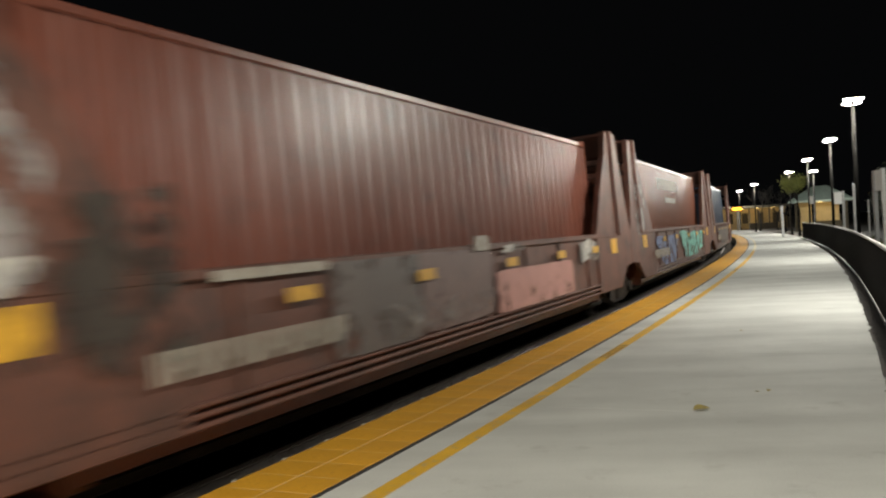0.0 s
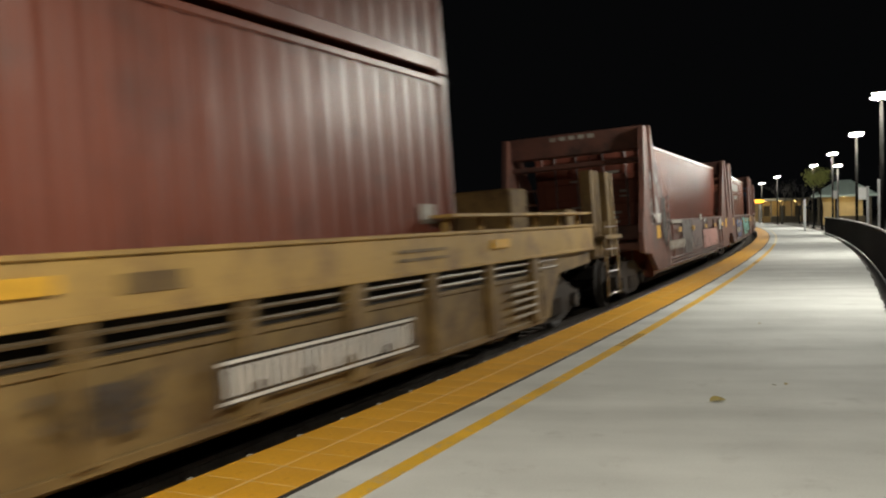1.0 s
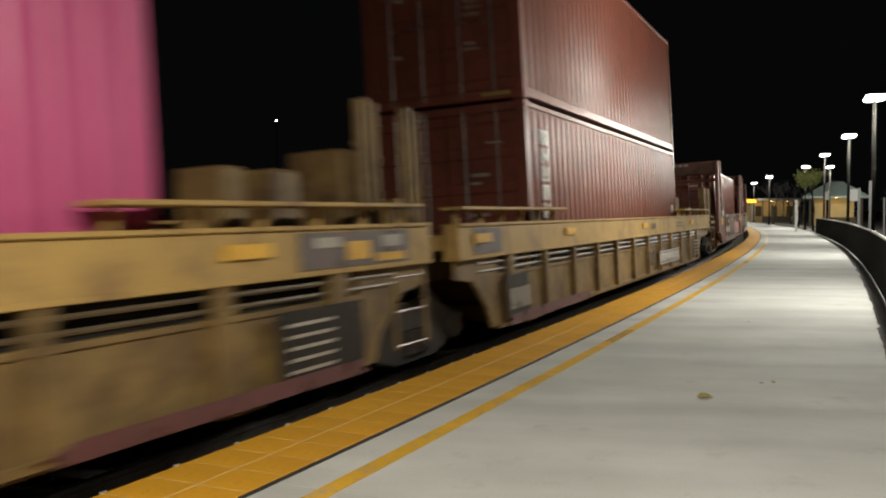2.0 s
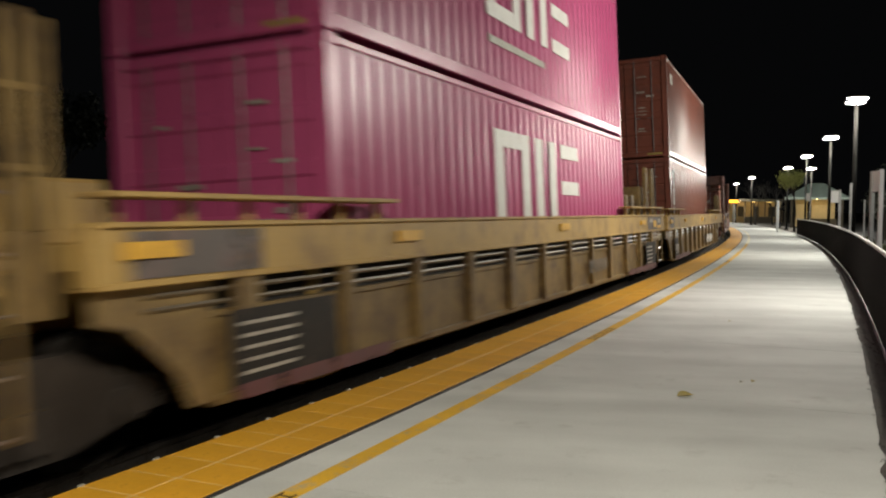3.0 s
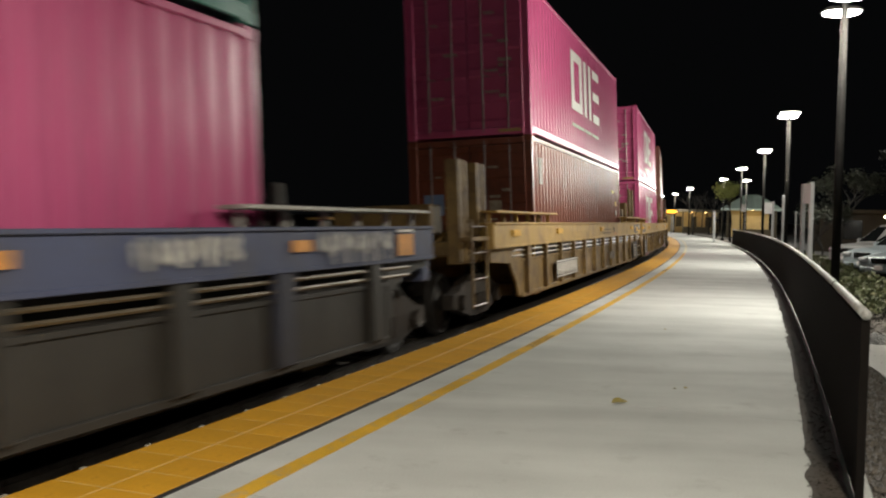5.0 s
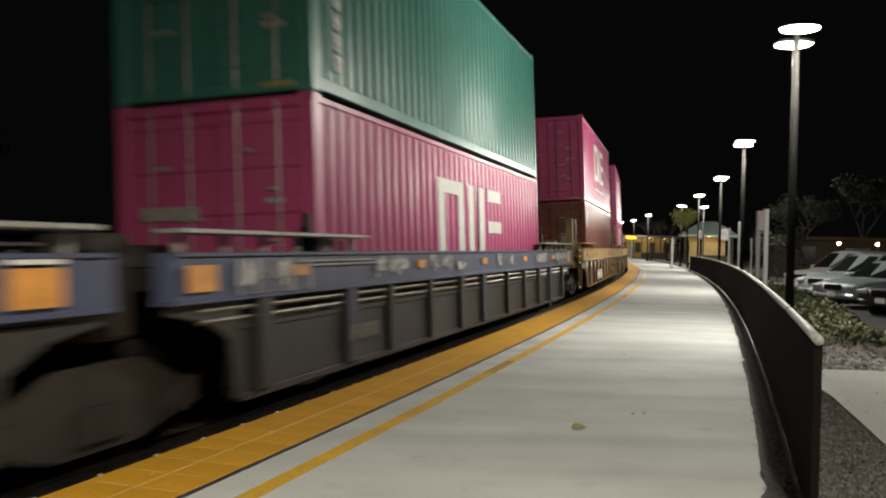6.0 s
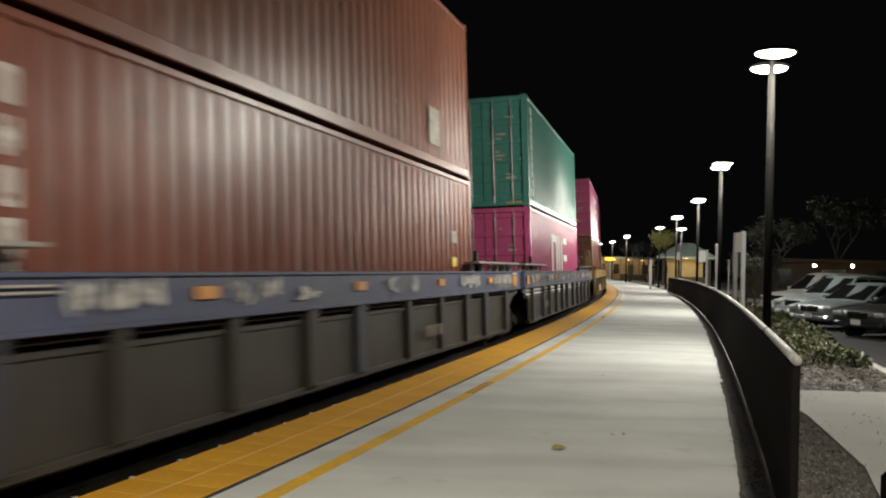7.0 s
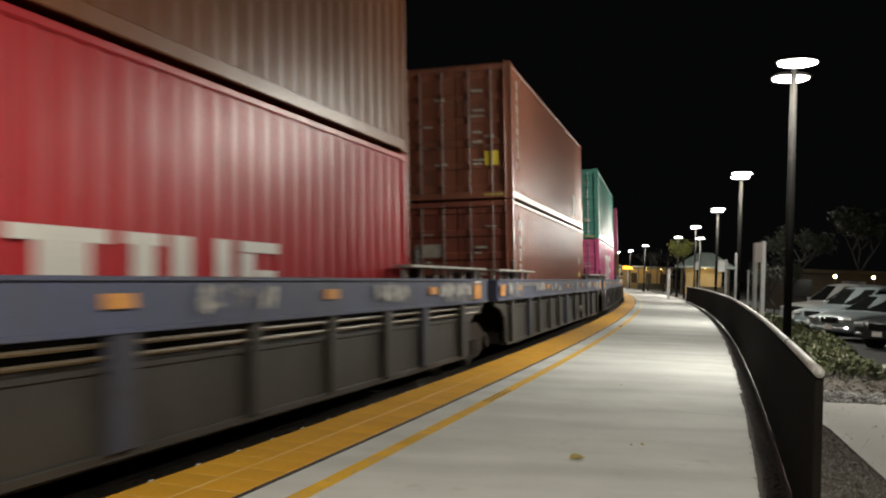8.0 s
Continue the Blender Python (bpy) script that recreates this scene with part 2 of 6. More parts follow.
M = {
    "concrete": banded_concrete(),
    "clip": material("pale_clip", (0.42, 0.40, 0.34), 0.5, 0.3, 0.2, 20, 60, 0.1),
    "mortar": material("pale_mortar", (0.66, 0.47, 0.20), 0.85, 0, 0.15, 6, 60, 0.2),
    "path": material("path_concrete", (0.42, 0.41, 0.38), 0.8, 0, 0.12, 1.5, 60, 0.15),
    "tactile": dome_tile(),
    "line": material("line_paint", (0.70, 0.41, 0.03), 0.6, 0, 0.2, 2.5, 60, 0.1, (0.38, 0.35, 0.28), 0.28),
    "far_line": material("paler_far_line", (0.66, 0.60, 0.42), 0.6, 0, 0.2, 2.5, 60, 0.1, (0.48, 0.46, 0.42), 0.3),
    "joint": material("rubber_joint", (0.02, 0.02, 0.02), 0.8, 0, 0.2, 3, 60, 0.1),
    "stencil": material("stencil_paint", (0.10, 0.06, 0.02), 0.7, 0, 0.3, 9, 60, 0.1, (0.5, 0.3, 0.03), 0.3),
    # near-black earth, used for the painted shadow along the fence
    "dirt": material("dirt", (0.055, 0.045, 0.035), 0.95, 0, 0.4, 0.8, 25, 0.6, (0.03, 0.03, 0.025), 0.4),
    "ballast": material("ballast", (0.10, 0.095, 0.09), 0.9, 0, 0.4, 6, 30, 0.5, random_tone=0.0),
    "asphalt": material("asphalt", (0.05, 0.05, 0.05), 0.85, 0, 0.25, 0.6, 80, 0.4),
    "mulch": material("mulch", (0.115, 0.102, 0.088), 0.95, 0, 0.5, 8, 45, 0.8, (0.16, 0.13, 0.1), 0.25),
    "gravel": material("dark_gravel", (0.19, 0.185, 0.18), 0.9, 0, 0.5, 14, 60, 0.4, (0.06, 0.045, 0.035), 0.4),
    "rock": material("pale_rock", (0.40, 0.40, 0.39), 0.85, 0, 0.35, 5, 40, 0.4),
    "rail": material("rail_steel", (0.28, 0.26, 0.24), 0.35, 1.0, 0.2, 4, 60, 0.1, (0.10, 0.055, 0.035), 0.2),
    "tie": material("tie_wood", (0.06, 0.048, 0.038), 0.9, 0, 0.4, 4, 40, 0.5),
    "black": material("black_paint", (0.011, 0.0095, 0.0085), 0.9, 0.0, 0.3, 2, 50, 0.08, spec=0.02),
    "handrail": material("dull_galvanised_steel", (0.46, 0.46, 0.44), 0.55, 0.15, 0.3, 7, 60, 0.12, (0.2, 0.19, 0.17), 0.35),
    "grey_post": material("grey_painted_steel", (0.40, 0.41, 0.41), 0.5, 0.2, 0.15, 3, 60, 0.08),
    "sign_white": material("sign_white", (0.78, 0.79, 0.78), 0.5, 0, 0.08, 3, 50, 0.05),
    "bronze": material("dark_bronze", (0.006, 0.0055, 0.005), 0.8, 0.0, 0.25, 2, 50, 0.08, spec=0.15),
    "lens": glowing("lamp_lens", (1.0, 0.96, 0.88), 30.0),
    "far_lens": glowing("far_lamp_lens", (1.0, 0.66, 0.22), 9.0),
    "warm_globe": glowing("warm_globe", (1.0, 0.74, 0.36), 60.0),
    "display": glowing("display_amber", (1.0, 0.45, 0.03), 2.6),
    "rust": material("oxide_red", (0.195, 0.062, 0.040), 0.36, 0.0, 0.16, 0.7, 30, 0.1, (0.12, 0.05, 0.038), 0.30, streak=0.25, waves=0.42, spec=0.27),
    "rust2": material("oxide_brown", (0.20, 0.074, 0.045), 0.36, 0.0, 0.18, 0.7, 30, 0.1, (0.14, 0.07, 0.05), 0.32, streak=0.25, waves=0.42, spec=0.27),
    "pink": material("magenta_paint", (0.46, 0.08, 0.195), 0.36, 0.0, 0.10, 0.6, 30, 0.08, (0.34, 0.04, 0.13), 0.08, streak=0.25, waves=0.42, spec=0.27),
    "green": material("green_paint", (0.06, 0.2, 0.165), 0.36, 0.0, 0.14, 0.7, 30, 0.08, (0.05, 0.14, 0.12), 0.12, streak=0.25, waves=0.42, spec=0.27),
    "red": material("red_paint", (0.40, 0.022, 0.029), 0.36, 0.0, 0.12, 0.7, 30, 0.08, (0.28, 0.035, 0.035), 0.1, streak=0.25, waves=0.42, spec=0.27),
    "brown": material("brown_paint", (0.19, 0.072, 0.03), 0.36, 0.0, 0.18, 0.7, 30, 0.08, (0.12, 0.06, 0.04), 0.15, streak=0.25, waves=0.42, spec=0.27),
    "navy": material("navy_paint", (0.05, 0.07, 0.11), 0.36, 0.0, 0.18, 0.7, 30, 0.08, (0.03, 0.035, 0.05), 0.15, streak=0.25, waves=0.42, spec=0.27),
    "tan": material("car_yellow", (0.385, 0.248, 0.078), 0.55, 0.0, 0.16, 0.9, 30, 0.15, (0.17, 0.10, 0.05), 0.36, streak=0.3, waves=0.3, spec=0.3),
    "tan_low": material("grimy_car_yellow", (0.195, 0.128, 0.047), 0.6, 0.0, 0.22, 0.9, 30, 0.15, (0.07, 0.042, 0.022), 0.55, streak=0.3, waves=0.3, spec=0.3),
    "car_red": material("car_oxide", (0.135, 0.058, 0.042), 0.55, 0.0, 0.22, 0.9, 30, 0.15, (0.055, 0.035, 0.03), 0.5, streak=0.3, waves=0.3, spec=0.3),
    "car_grey": material("patch_grey", (0.105, 0.085, 0.077), 0.6, 0.0, 0.2, 1.2, 30, 0.1, (0.18, 0.09, 0.075), 0.22, spray=0.95),
    "maroon": material("maroon_primer", (0.10, 0.034, 0.036), 0.6, 0.0, 0.25, 2, 30, 0.1, (0.05, 0.03, 0.025), 0.3, spray=0.95),
    "car_mauve": material("patch_mauve", (0.155, 0.095, 0.085), 0.6, 0.0, 0.2, 1.5, 30, 0.1, (0.11, 0.07, 0.06), 0.25, spray=0.95),
    "spray_white_thin": material("faint_spray", (0.26, 0.235, 0.22), 0.6, 0.0, 0.3, 4.5, 40, 0.08, (0.12, 0.09, 0.08), 0.4, spray=0.32),
    "car_pale": material("patch_pale_grey", (0.27, 0.25, 0.245), 0.6, 0.0, 0.2, 3, 30, 0.1, (0.15, 0.09, 0.08), 0.25, spray=0.6),
    "car_blue": material("car_blue", (0.066, 0.076, 0.135), 0.5, 0.0, 0.18, 0.9, 30, 0.12, (0.07, 0.07, 0.09), 0.42, streak=0.3, waves=0.3, spec=0.3),
    "post_blue": material("grimy_post_blue", (0.034, 0.035, 0.052), 0.6, 0.0, 0.22, 1.0, 30, 0.15, (0.03, 0.028, 0.03), 0.4, streak=0.3, spec=0.3),
    "car_side": material("car_dark_grey", (0.033, 0.030, 0.026), 0.6, 0.0, 0.22, 1.0, 30, 0.15, (0.025, 0.022, 0.02), 0.45, streak=0.3, waves=0.3, spec=0.3),
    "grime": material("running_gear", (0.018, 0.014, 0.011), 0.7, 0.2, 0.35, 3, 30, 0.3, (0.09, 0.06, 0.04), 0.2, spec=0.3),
    "truck_frame": material("rusty_truck_casting", (0.034, 0.027, 0.022), 0.75, 0.1, 0.4, 3, 30, 0.3, (0.025, 0.02, 0.016), 0.4, spec=0.3),
    "wheel": material("wheel_steel", (0.02, 0.016, 0.013), 0.65, 0.15, 0.3, 4, 30, 0.1),
    "white": material("white_paint", (0.66, 0.64, 0.60), 0.55, 0.0, 0.12, 2, 40, 0.08, (0.35, 0.28, 0.25), 0.1),
    "dim_white": material("weathered_white", (0.36, 0.33, 0.28), 0.6, 0.0, 0.25, 4, 40, 0.08, (0.16, 0.10, 0.07), 0.35),
    "faint_stripe": material("worn_stripe_paint", (0.30, 0.29, 0.30), 0.6, 0.0, 0.3, 4, 40, 0.08, (0.10, 0.10, 0.12), 0.4),
    "faint_mark": material("faint_stencil", (0.15, 0.125, 0.095), 0.6, 0.0, 0.3, 4, 40, 0.08, (0.06, 0.05, 0.04), 0.4),
    "reflector": material("yellow_reflector", (0.60, 0.33, 0.03), 0.5, 0.0, 0.3, 9, 60, 0.05),
    "orange": material("orange_reflector", (0.62, 0.27, 0.05), 0.5, 0.0, 0.3, 9, 60, 0.05),
    "label_yellow": material("yellow_label", (0.70, 0.55, 0.05), 0.5, 0.0, 0.1, 4, 60, 0.05),
    "label_dull": material("dull_yellow_label", (0.36, 0.28, 0.06), 0.6, 0.0, 0.3, 6, 60, 0.05),
    "label_blue": material("blue_label", (0.20, 0.30, 0.55), 0.5, 0.0, 0.1, 4, 60, 0.05),
    "smudge": material("dark_smudge", (0.04, 0.030, 0.023), 0.7, 0.0, 0.3, 3, 40, 0.1, spray=0.62),
    "spray_blue": material("spray_blue", (0.15, 0.20, 0.38), 0.6, 0.0, 0.4, 2.5, 40, 0.08, (0.5, 0.5, 0.5), 0.25, spray=0.6),
    "spray_teal": material("spray_teal", (0.16, 0.46, 0.40), 0.6, 0.0, 0.3, 2.5, 40, 0.08, (0.5, 0.55, 0.5), 0.2, spray=0.65),
    "spray_pink": material("spray_pink", (0.48, 0.24, 0.21), 0.6, 0.0, 0.2, 2.5, 40, 0.08, (0.32, 0.13, 0.11), 0.2, spray=0.95),
    "rod": material("worn_lock_rod", (0.22, 0.19, 0.185), 0.4, 0.5, 0.25, 5, 50, 0.08, (0.10, 0.06, 0.05), 0.4),
    "board": material("bare_running_board", (0.34, 0.33, 0.30), 0.5, 0.3, 0.2, 4, 50, 0.1, (0.12, 0.09, 0.06), 0.3),
    "pipe_brown": material("dirty_brake_pipe", (0.10, 0.075, 0.045), 0.4, 0.2, 0.25, 5, 50, 0.08),
    "spray_white": material("spray_white", (0.48, 0.46, 0.42), 0.6, 0.0, 0.3, 4.5, 40, 0.08, (0.16, 0.16, 0.2), 0.4, spray=0.68),
    "leaf": material("hedge_leaf", (0.07, 0.082, 0.034), 0.55, 0, 0.5, 2.5, 12, 0.0, (0.19, 0.16, 0.09), 0.3),
    # tree leaves with the lamplight painted into their colour
    "leaf_lamplit": material("lamplit_leaf", (0.26, 0.28, 0.08), 0.55, 0, 0.4, 0.9, 8, 0.0),
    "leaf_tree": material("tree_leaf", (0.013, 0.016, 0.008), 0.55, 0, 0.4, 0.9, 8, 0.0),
    "petal": material("pale_petal", (0.42, 0.42, 0.36), 0.6, 0, 0.3, 9, 30, 0.0),
    "dry_leaf": material("dry_leaf", (0.32, 0.25, 0.05), 0.7, 0, 0.35, 30, 90, 0.3),
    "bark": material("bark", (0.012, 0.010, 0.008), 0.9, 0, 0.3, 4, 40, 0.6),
    "roof": material("green_roof_metal", (0.42, 0.52, 0.47), 0.55, 0.2, 0.15, 2, 40, 0.1),
    "wall_yellow": material("ochre_wall", (0.66, 0.50, 0.25), 0.8, 0, 0.12, 1.5, 40, 0.1),
    "dim_wall": material("umber_wall", (0.035, 0.027, 0.017), 0.85, 0, 0.25, 1.5, 40, 0.1),
    "dark_wall": material("dark_wall", (0.09, 0.075, 0.05), 0.8, 0, 0.2, 1.5, 40, 0.1),
    "car_silver": material("silver_car_paint", (0.17, 0.20, 0.21), 0.42, 0.1, 0.05, 1, 60, 0.0, coat=0.25),
    "car_white": material("white_car_paint", (0.30, 0.30, 0.29), 0.45, 0.0, 0.05, 1, 60, 0.0, coat=0.25),
    "car_dark": material("dark_car_paint", (0.02, 0.021, 0.023), 0.42, 0.0, 0.05, 1, 60, 0.0, coat=0.1),
    "auto_glass": material("car_glass", (0.008, 0.009, 0.009), 0.14, 0.0, 0.1, 1, 60, 0.0),
    "tyre": material("tyre_rubber", (0.02, 0.02, 0.02), 0.85, 0, 0.2, 3, 50, 0.2),
    "chrome": material("chrome", (0.22, 0.22, 0.22), 0.5, 1.0, 0.05, 3, 50, 0.0),
    "headlight": material("headlight_lens", (0.30, 0.31, 0.31), 0.6, 0.0, 0.1, 20, 60, 0.0),
}


# ---- mesh helpers ----
def part(name, bm, mat, parent=None, label="", smooth=False):
    me = bpy.data.meshes.new(name)
    bm.normal_update()
    bm.to_mesh(me)
    bm.free()
    if smooth:
        me.shade_smooth()
    me.materials.append(M[mat])
    ob = new(name, me)
    if parent is not None:
        ob.parent = parent
    if label:
        tagged(ob, label)
    return ob


def again(name, source, parent, m=None, label=""):
    """Another object on the same mesh."""
    ob = new(name, source.data)
    ob.parent = parent
    if m is not None:
        ob.matrix_basis = m
    if label:
        tagged(ob, label)
    return ob


def thing(name, label, category, group="", kind="", m=None):
    ob = new(name)
    ob.empty_display_size = 0.3
    if m is not None:
        ob.matrix_world = m
    return tagged(ob, label, category, group, kind)


def box(bm, x0, x1, y0, y1, z0, z1, c=0.012):
    """A chamfered box."""
    c = min(c, abs(x1 - x0) * 0.3, abs(y1 - y0) * 0.3, abs(z1 - z0) * 0.3)
    vs = {}
    for i, x in enumerate((x0, x1)):
        for j, y in enumerate((y0, y1)):
            for k, z in enumerate((z0, z1)):
                sx, sy, sz = (c, -c)[i], (c, -c)[j], (c, -c)[k]
                vs[i, j, k] = (bm.verts.new((x, y + sy, z + sz)), bm.verts.new((x + sx, y, z + sz)), bm.verts.new((x + sx, y + sy, z)))
    f = bm.faces.new
    for i in (0, 1):
        f([vs[i, a, b][0] for a, b in ((0, 0), (0, 1), (1, 1), (1, 0))[::1 if i == 0 else -1]])
        f([vs[a, i, b][1] for a, b in ((0, 0), (1, 0), (1, 1), (0, 1))[::1 if i == 0 else -1]])
        f([vs[a, b, i][2] for a, b in ((0, 0), (0, 1), (1, 1), (1, 0))[::1 if i == 0 else -1]])
    for a in (0, 1):
        for b in (0, 1):
            f([vs[0, a, b][1], vs[1, a, b][1], vs[1, a, b][2], vs[0, a, b][2]])
            f([vs[a, 0, b][0], vs[a, 1, b][0], vs[a, 1, b][2], vs[a, 0, b][2]])
            f([vs[a, b, 0][0], vs[a, b, 1][0], vs[a, b, 1][1], vs[a, b, 0][1]])
    for key in vs:
        f(vs[key])


def boxes(*rows):
    bm = bmesh.new()
    for r in rows:
        box(bm, *r)
    bmesh.ops.recalc_face_normals(bm, faces=bm.faces)
    return bm


def tube(bm, points, r, n=8, cap=True):
    """A round bar through points."""
    rings = []
    pts = [Vector(p) for p in points]
    rs = r if isinstance(r, (list, tuple)) else [r] * len(pts)
    for i, p in enumerate(pts):
        d = (pts[min(i + 1, len(pts) - 1)] - pts[max(i - 1, 0)]).normalized()
        u = d.cross(Vector((0, 0, 1)) if abs(d.z) < 0.95 else Vector((1, 0, 0))).normalized()
        v = d.cross(u)
        rings.append([bm.verts.new(p + (u * math.cos(2 * math.pi * k / n) + v * math.sin(2 * math.pi * k / n)) * rs[i]) for k in range(n)])
    for a, b in zip(rings, rings[1:]):
        for k in range(n):
            bm.faces.new((a[k], a[(k + 1) % n], b[(k + 1) % n], b[k]))
    if cap:
        bm.faces.new(rings[0])
        bm.faces.new(rings[-1][::-1])


def tubes(*rows, n=8):
    bm = bmesh.new()
    for pts, r in rows:
        tube(bm, pts, r, n)
    bmesh.ops.recalc_face_normals(bm, faces=bm.faces)
    return bm


def prism(bm, outline, y0, y1, axis="y"):
    """An outline of (a, b) points drawn out along an axis."""
    put = {"y": lambda a, b, y: (a, y, b), "x": lambda a, b, x: (x, a, b), "z": lambda a, b, z: (a, b, z)}[axis]
    v0 = [bm.verts.new(put(a, b, y0)) for a, b in outline]
    v1 = [bm.verts.new(put(a, b, y1)) for a, b in outline]
    bm.faces.new(v0)
    bm.faces.new(v1[::-1])
    for i in range(len(outline)):
        j = (i + 1) % len(outline)
        bm.faces.new((v0[i], v1[i], v1[j], v0[j]))
    bmesh.ops.recalc_face_normals(bm, faces=bm.faces)


def sweep(profile, s0, s1, step, closed=True):
    """A profile of (off, z) drawn along the curve."""
    bm = bmesh.new()
    n = max(1, round((s1 - s0) / step))
    rings = [[bm.verts.new(along(s0 + (s1 - s0) * i / n, o, z)) for o, z in profile] for i in range(n + 1)]
    k = len(profile)
    for a, b in zip(rings, rings[1:]):
        for i in range(k if closed else k - 1):
            bm.faces.new((a[i], a[(i + 1) % k], b[(i + 1) % k], b[i]))
    if closed:
        bm.faces.new(rings[0])
        bm.faces.new(rings[-1][::-1])
        bmesh.ops.recalc_face_normals(bm, faces=bm.faces)
    return bm


# ---- ground: one sheet, low inside the curve, level with the platform outside ----
def build_ground():
    bm = bmesh.new()
    n = 1440
    rows = [(1.0, -0.75), (300, -0.75), (RO - 6.5, -0.72), (RO - 0.02, -0.70), (RO + 0.3, -0.70), (RO + 3.6, -0.12), (RO + 4.4, -0.05), (RO + 5.9, -0.08), (RO + 6.7, -0.26), (RO + 60, -0.26), (RO + 600, -0.3), (4000, -0.3)]
    rings = [[bm.verts.new((CX + r * math.cos(2 * math.pi * i / n), CY + r * math.sin(2 * math.pi * i / n), z)) for i in range(n)] for r, z in rows]
    for a, b in zip(rings, rings[1:]):
        for i in range(n):
            bm.faces.new((a[i], b[i], b[(i + 1) % n], a[(i + 1) % n]))
    tagged(part("ground", bm, "mulch"), "dark dusty earth and bark mulch", "ground", kind="structure")


build_ground()


# ---- the platform ----
S_NEAR, S_FAR = -12.0, 190.0
STRIP = 0.80
EDGE = 0.07
SEAM = 0.425


def build_platform():
    plat = thing("platform", "pale broomed concrete station platform with a yellow edge", "platform", kind="structure")
    part("edge_beam", sweep([(EDGE + 0.012, -0.032), (STRIP - 0.038, -0.032), (STRIP - 0.038, -0.7), (EDGE + 0.012, -0.7)], S_NEAR, S_FAR, 1.0), "concrete", plat, "concrete edge beam")
    part("joint_strip", sweep([(STRIP - 0.035, 0.002), (STRIP, 0.002), (STRIP, -0.05), (STRIP - 0.035, -0.05)], S_NEAR, S_FAR, 0.8), "joint", plat, "black rubber joint")
    part("footing", sweep([(STRIP, -0.16), (4.32, -0.16), (4.32, -0.7), (STRIP, -0.7)], S_NEAR, S_FAR, 1.0), "concrete", plat)
    # slabs across the platform, with tooled joints
    s = S_NEAR
    while s < S_FAR:
        ln = 3.2 if s < 70 else 12.0
        part("slab", sweep([(STRIP + 0.002, -0.003), (STRIP + 0.008, 0.0), (4.31, 0.0), (4.32, -0.006), (4.32, -0.15), (STRIP + 0.002, -0.15)], s + 0.004, s + ln - 0.004, 0.8), "concrete", plat)
        s += ln
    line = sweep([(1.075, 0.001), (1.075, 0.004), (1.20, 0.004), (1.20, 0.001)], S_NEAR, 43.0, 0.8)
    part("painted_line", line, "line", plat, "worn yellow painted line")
    # the same line, given a paler colour beyond 43 m
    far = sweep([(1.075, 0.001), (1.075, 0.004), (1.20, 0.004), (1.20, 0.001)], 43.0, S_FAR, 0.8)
    part("painted_line", far, "far_line", plat, "worn painted line, paler than the near stretch")
    return plat


platform = build_platform()


def stencil_bars():
    # a short row of stencilled characters at intervals along the painted line
    for i, s0 in enumerate((2.75, 10.0, 27.0)):
        for k in range(8):
            s = s0 + k * 0.14
            for a, b in ((1.09, 1.105), (1.17, 1.185)):
                part("stencil_bar", sweep([(a, 0.0041), (a, 0.006), (b, 0.006), (b, 0.0041)], s, s + 0.09, 0.09), "stencil", platform)
            part("stencil_bar", sweep([(1.09, 0.0041), (1.09, 0.006), (1.185, 0.006), (1.185, 0.0041)], s + 0.035, s + 0.055, 0.02), "stencil", platform)


stencil_bars()


# ---- the track ----
def track_point(s, lat, up):
    a = A0 + s / RT
    r = RT + lat * math.cos(CANT) - up * math.sin(CANT)
    return Vector((CX + r * math.cos(a), CY + r * math.sin(a), ZR + up * math.cos(CANT) + lat * math.sin(CANT)))


def track_sweep(profile, s0, s1, step):
    bm = bmesh.new()
    n = round((s1 - s0) / step)
    k = len(profile)
    rings = [[bm.verts.new(track_point(s0 + (s1 - s0) * i / n, a, b)) for a, b in profile] for i in range(n + 1)]
    for a, b in zip(rings, rings[1:]):
        for i in range(k):
            bm.faces.new((a[i], a[(i + 1) % k], b[(i + 1) % k], b[i]))
    bm.faces.new(rings[0])
    bm.faces.new(rings[-1][::-1])
    bmesh.ops.recalc_face_normals(bm, faces=bm.faces)
    return bm


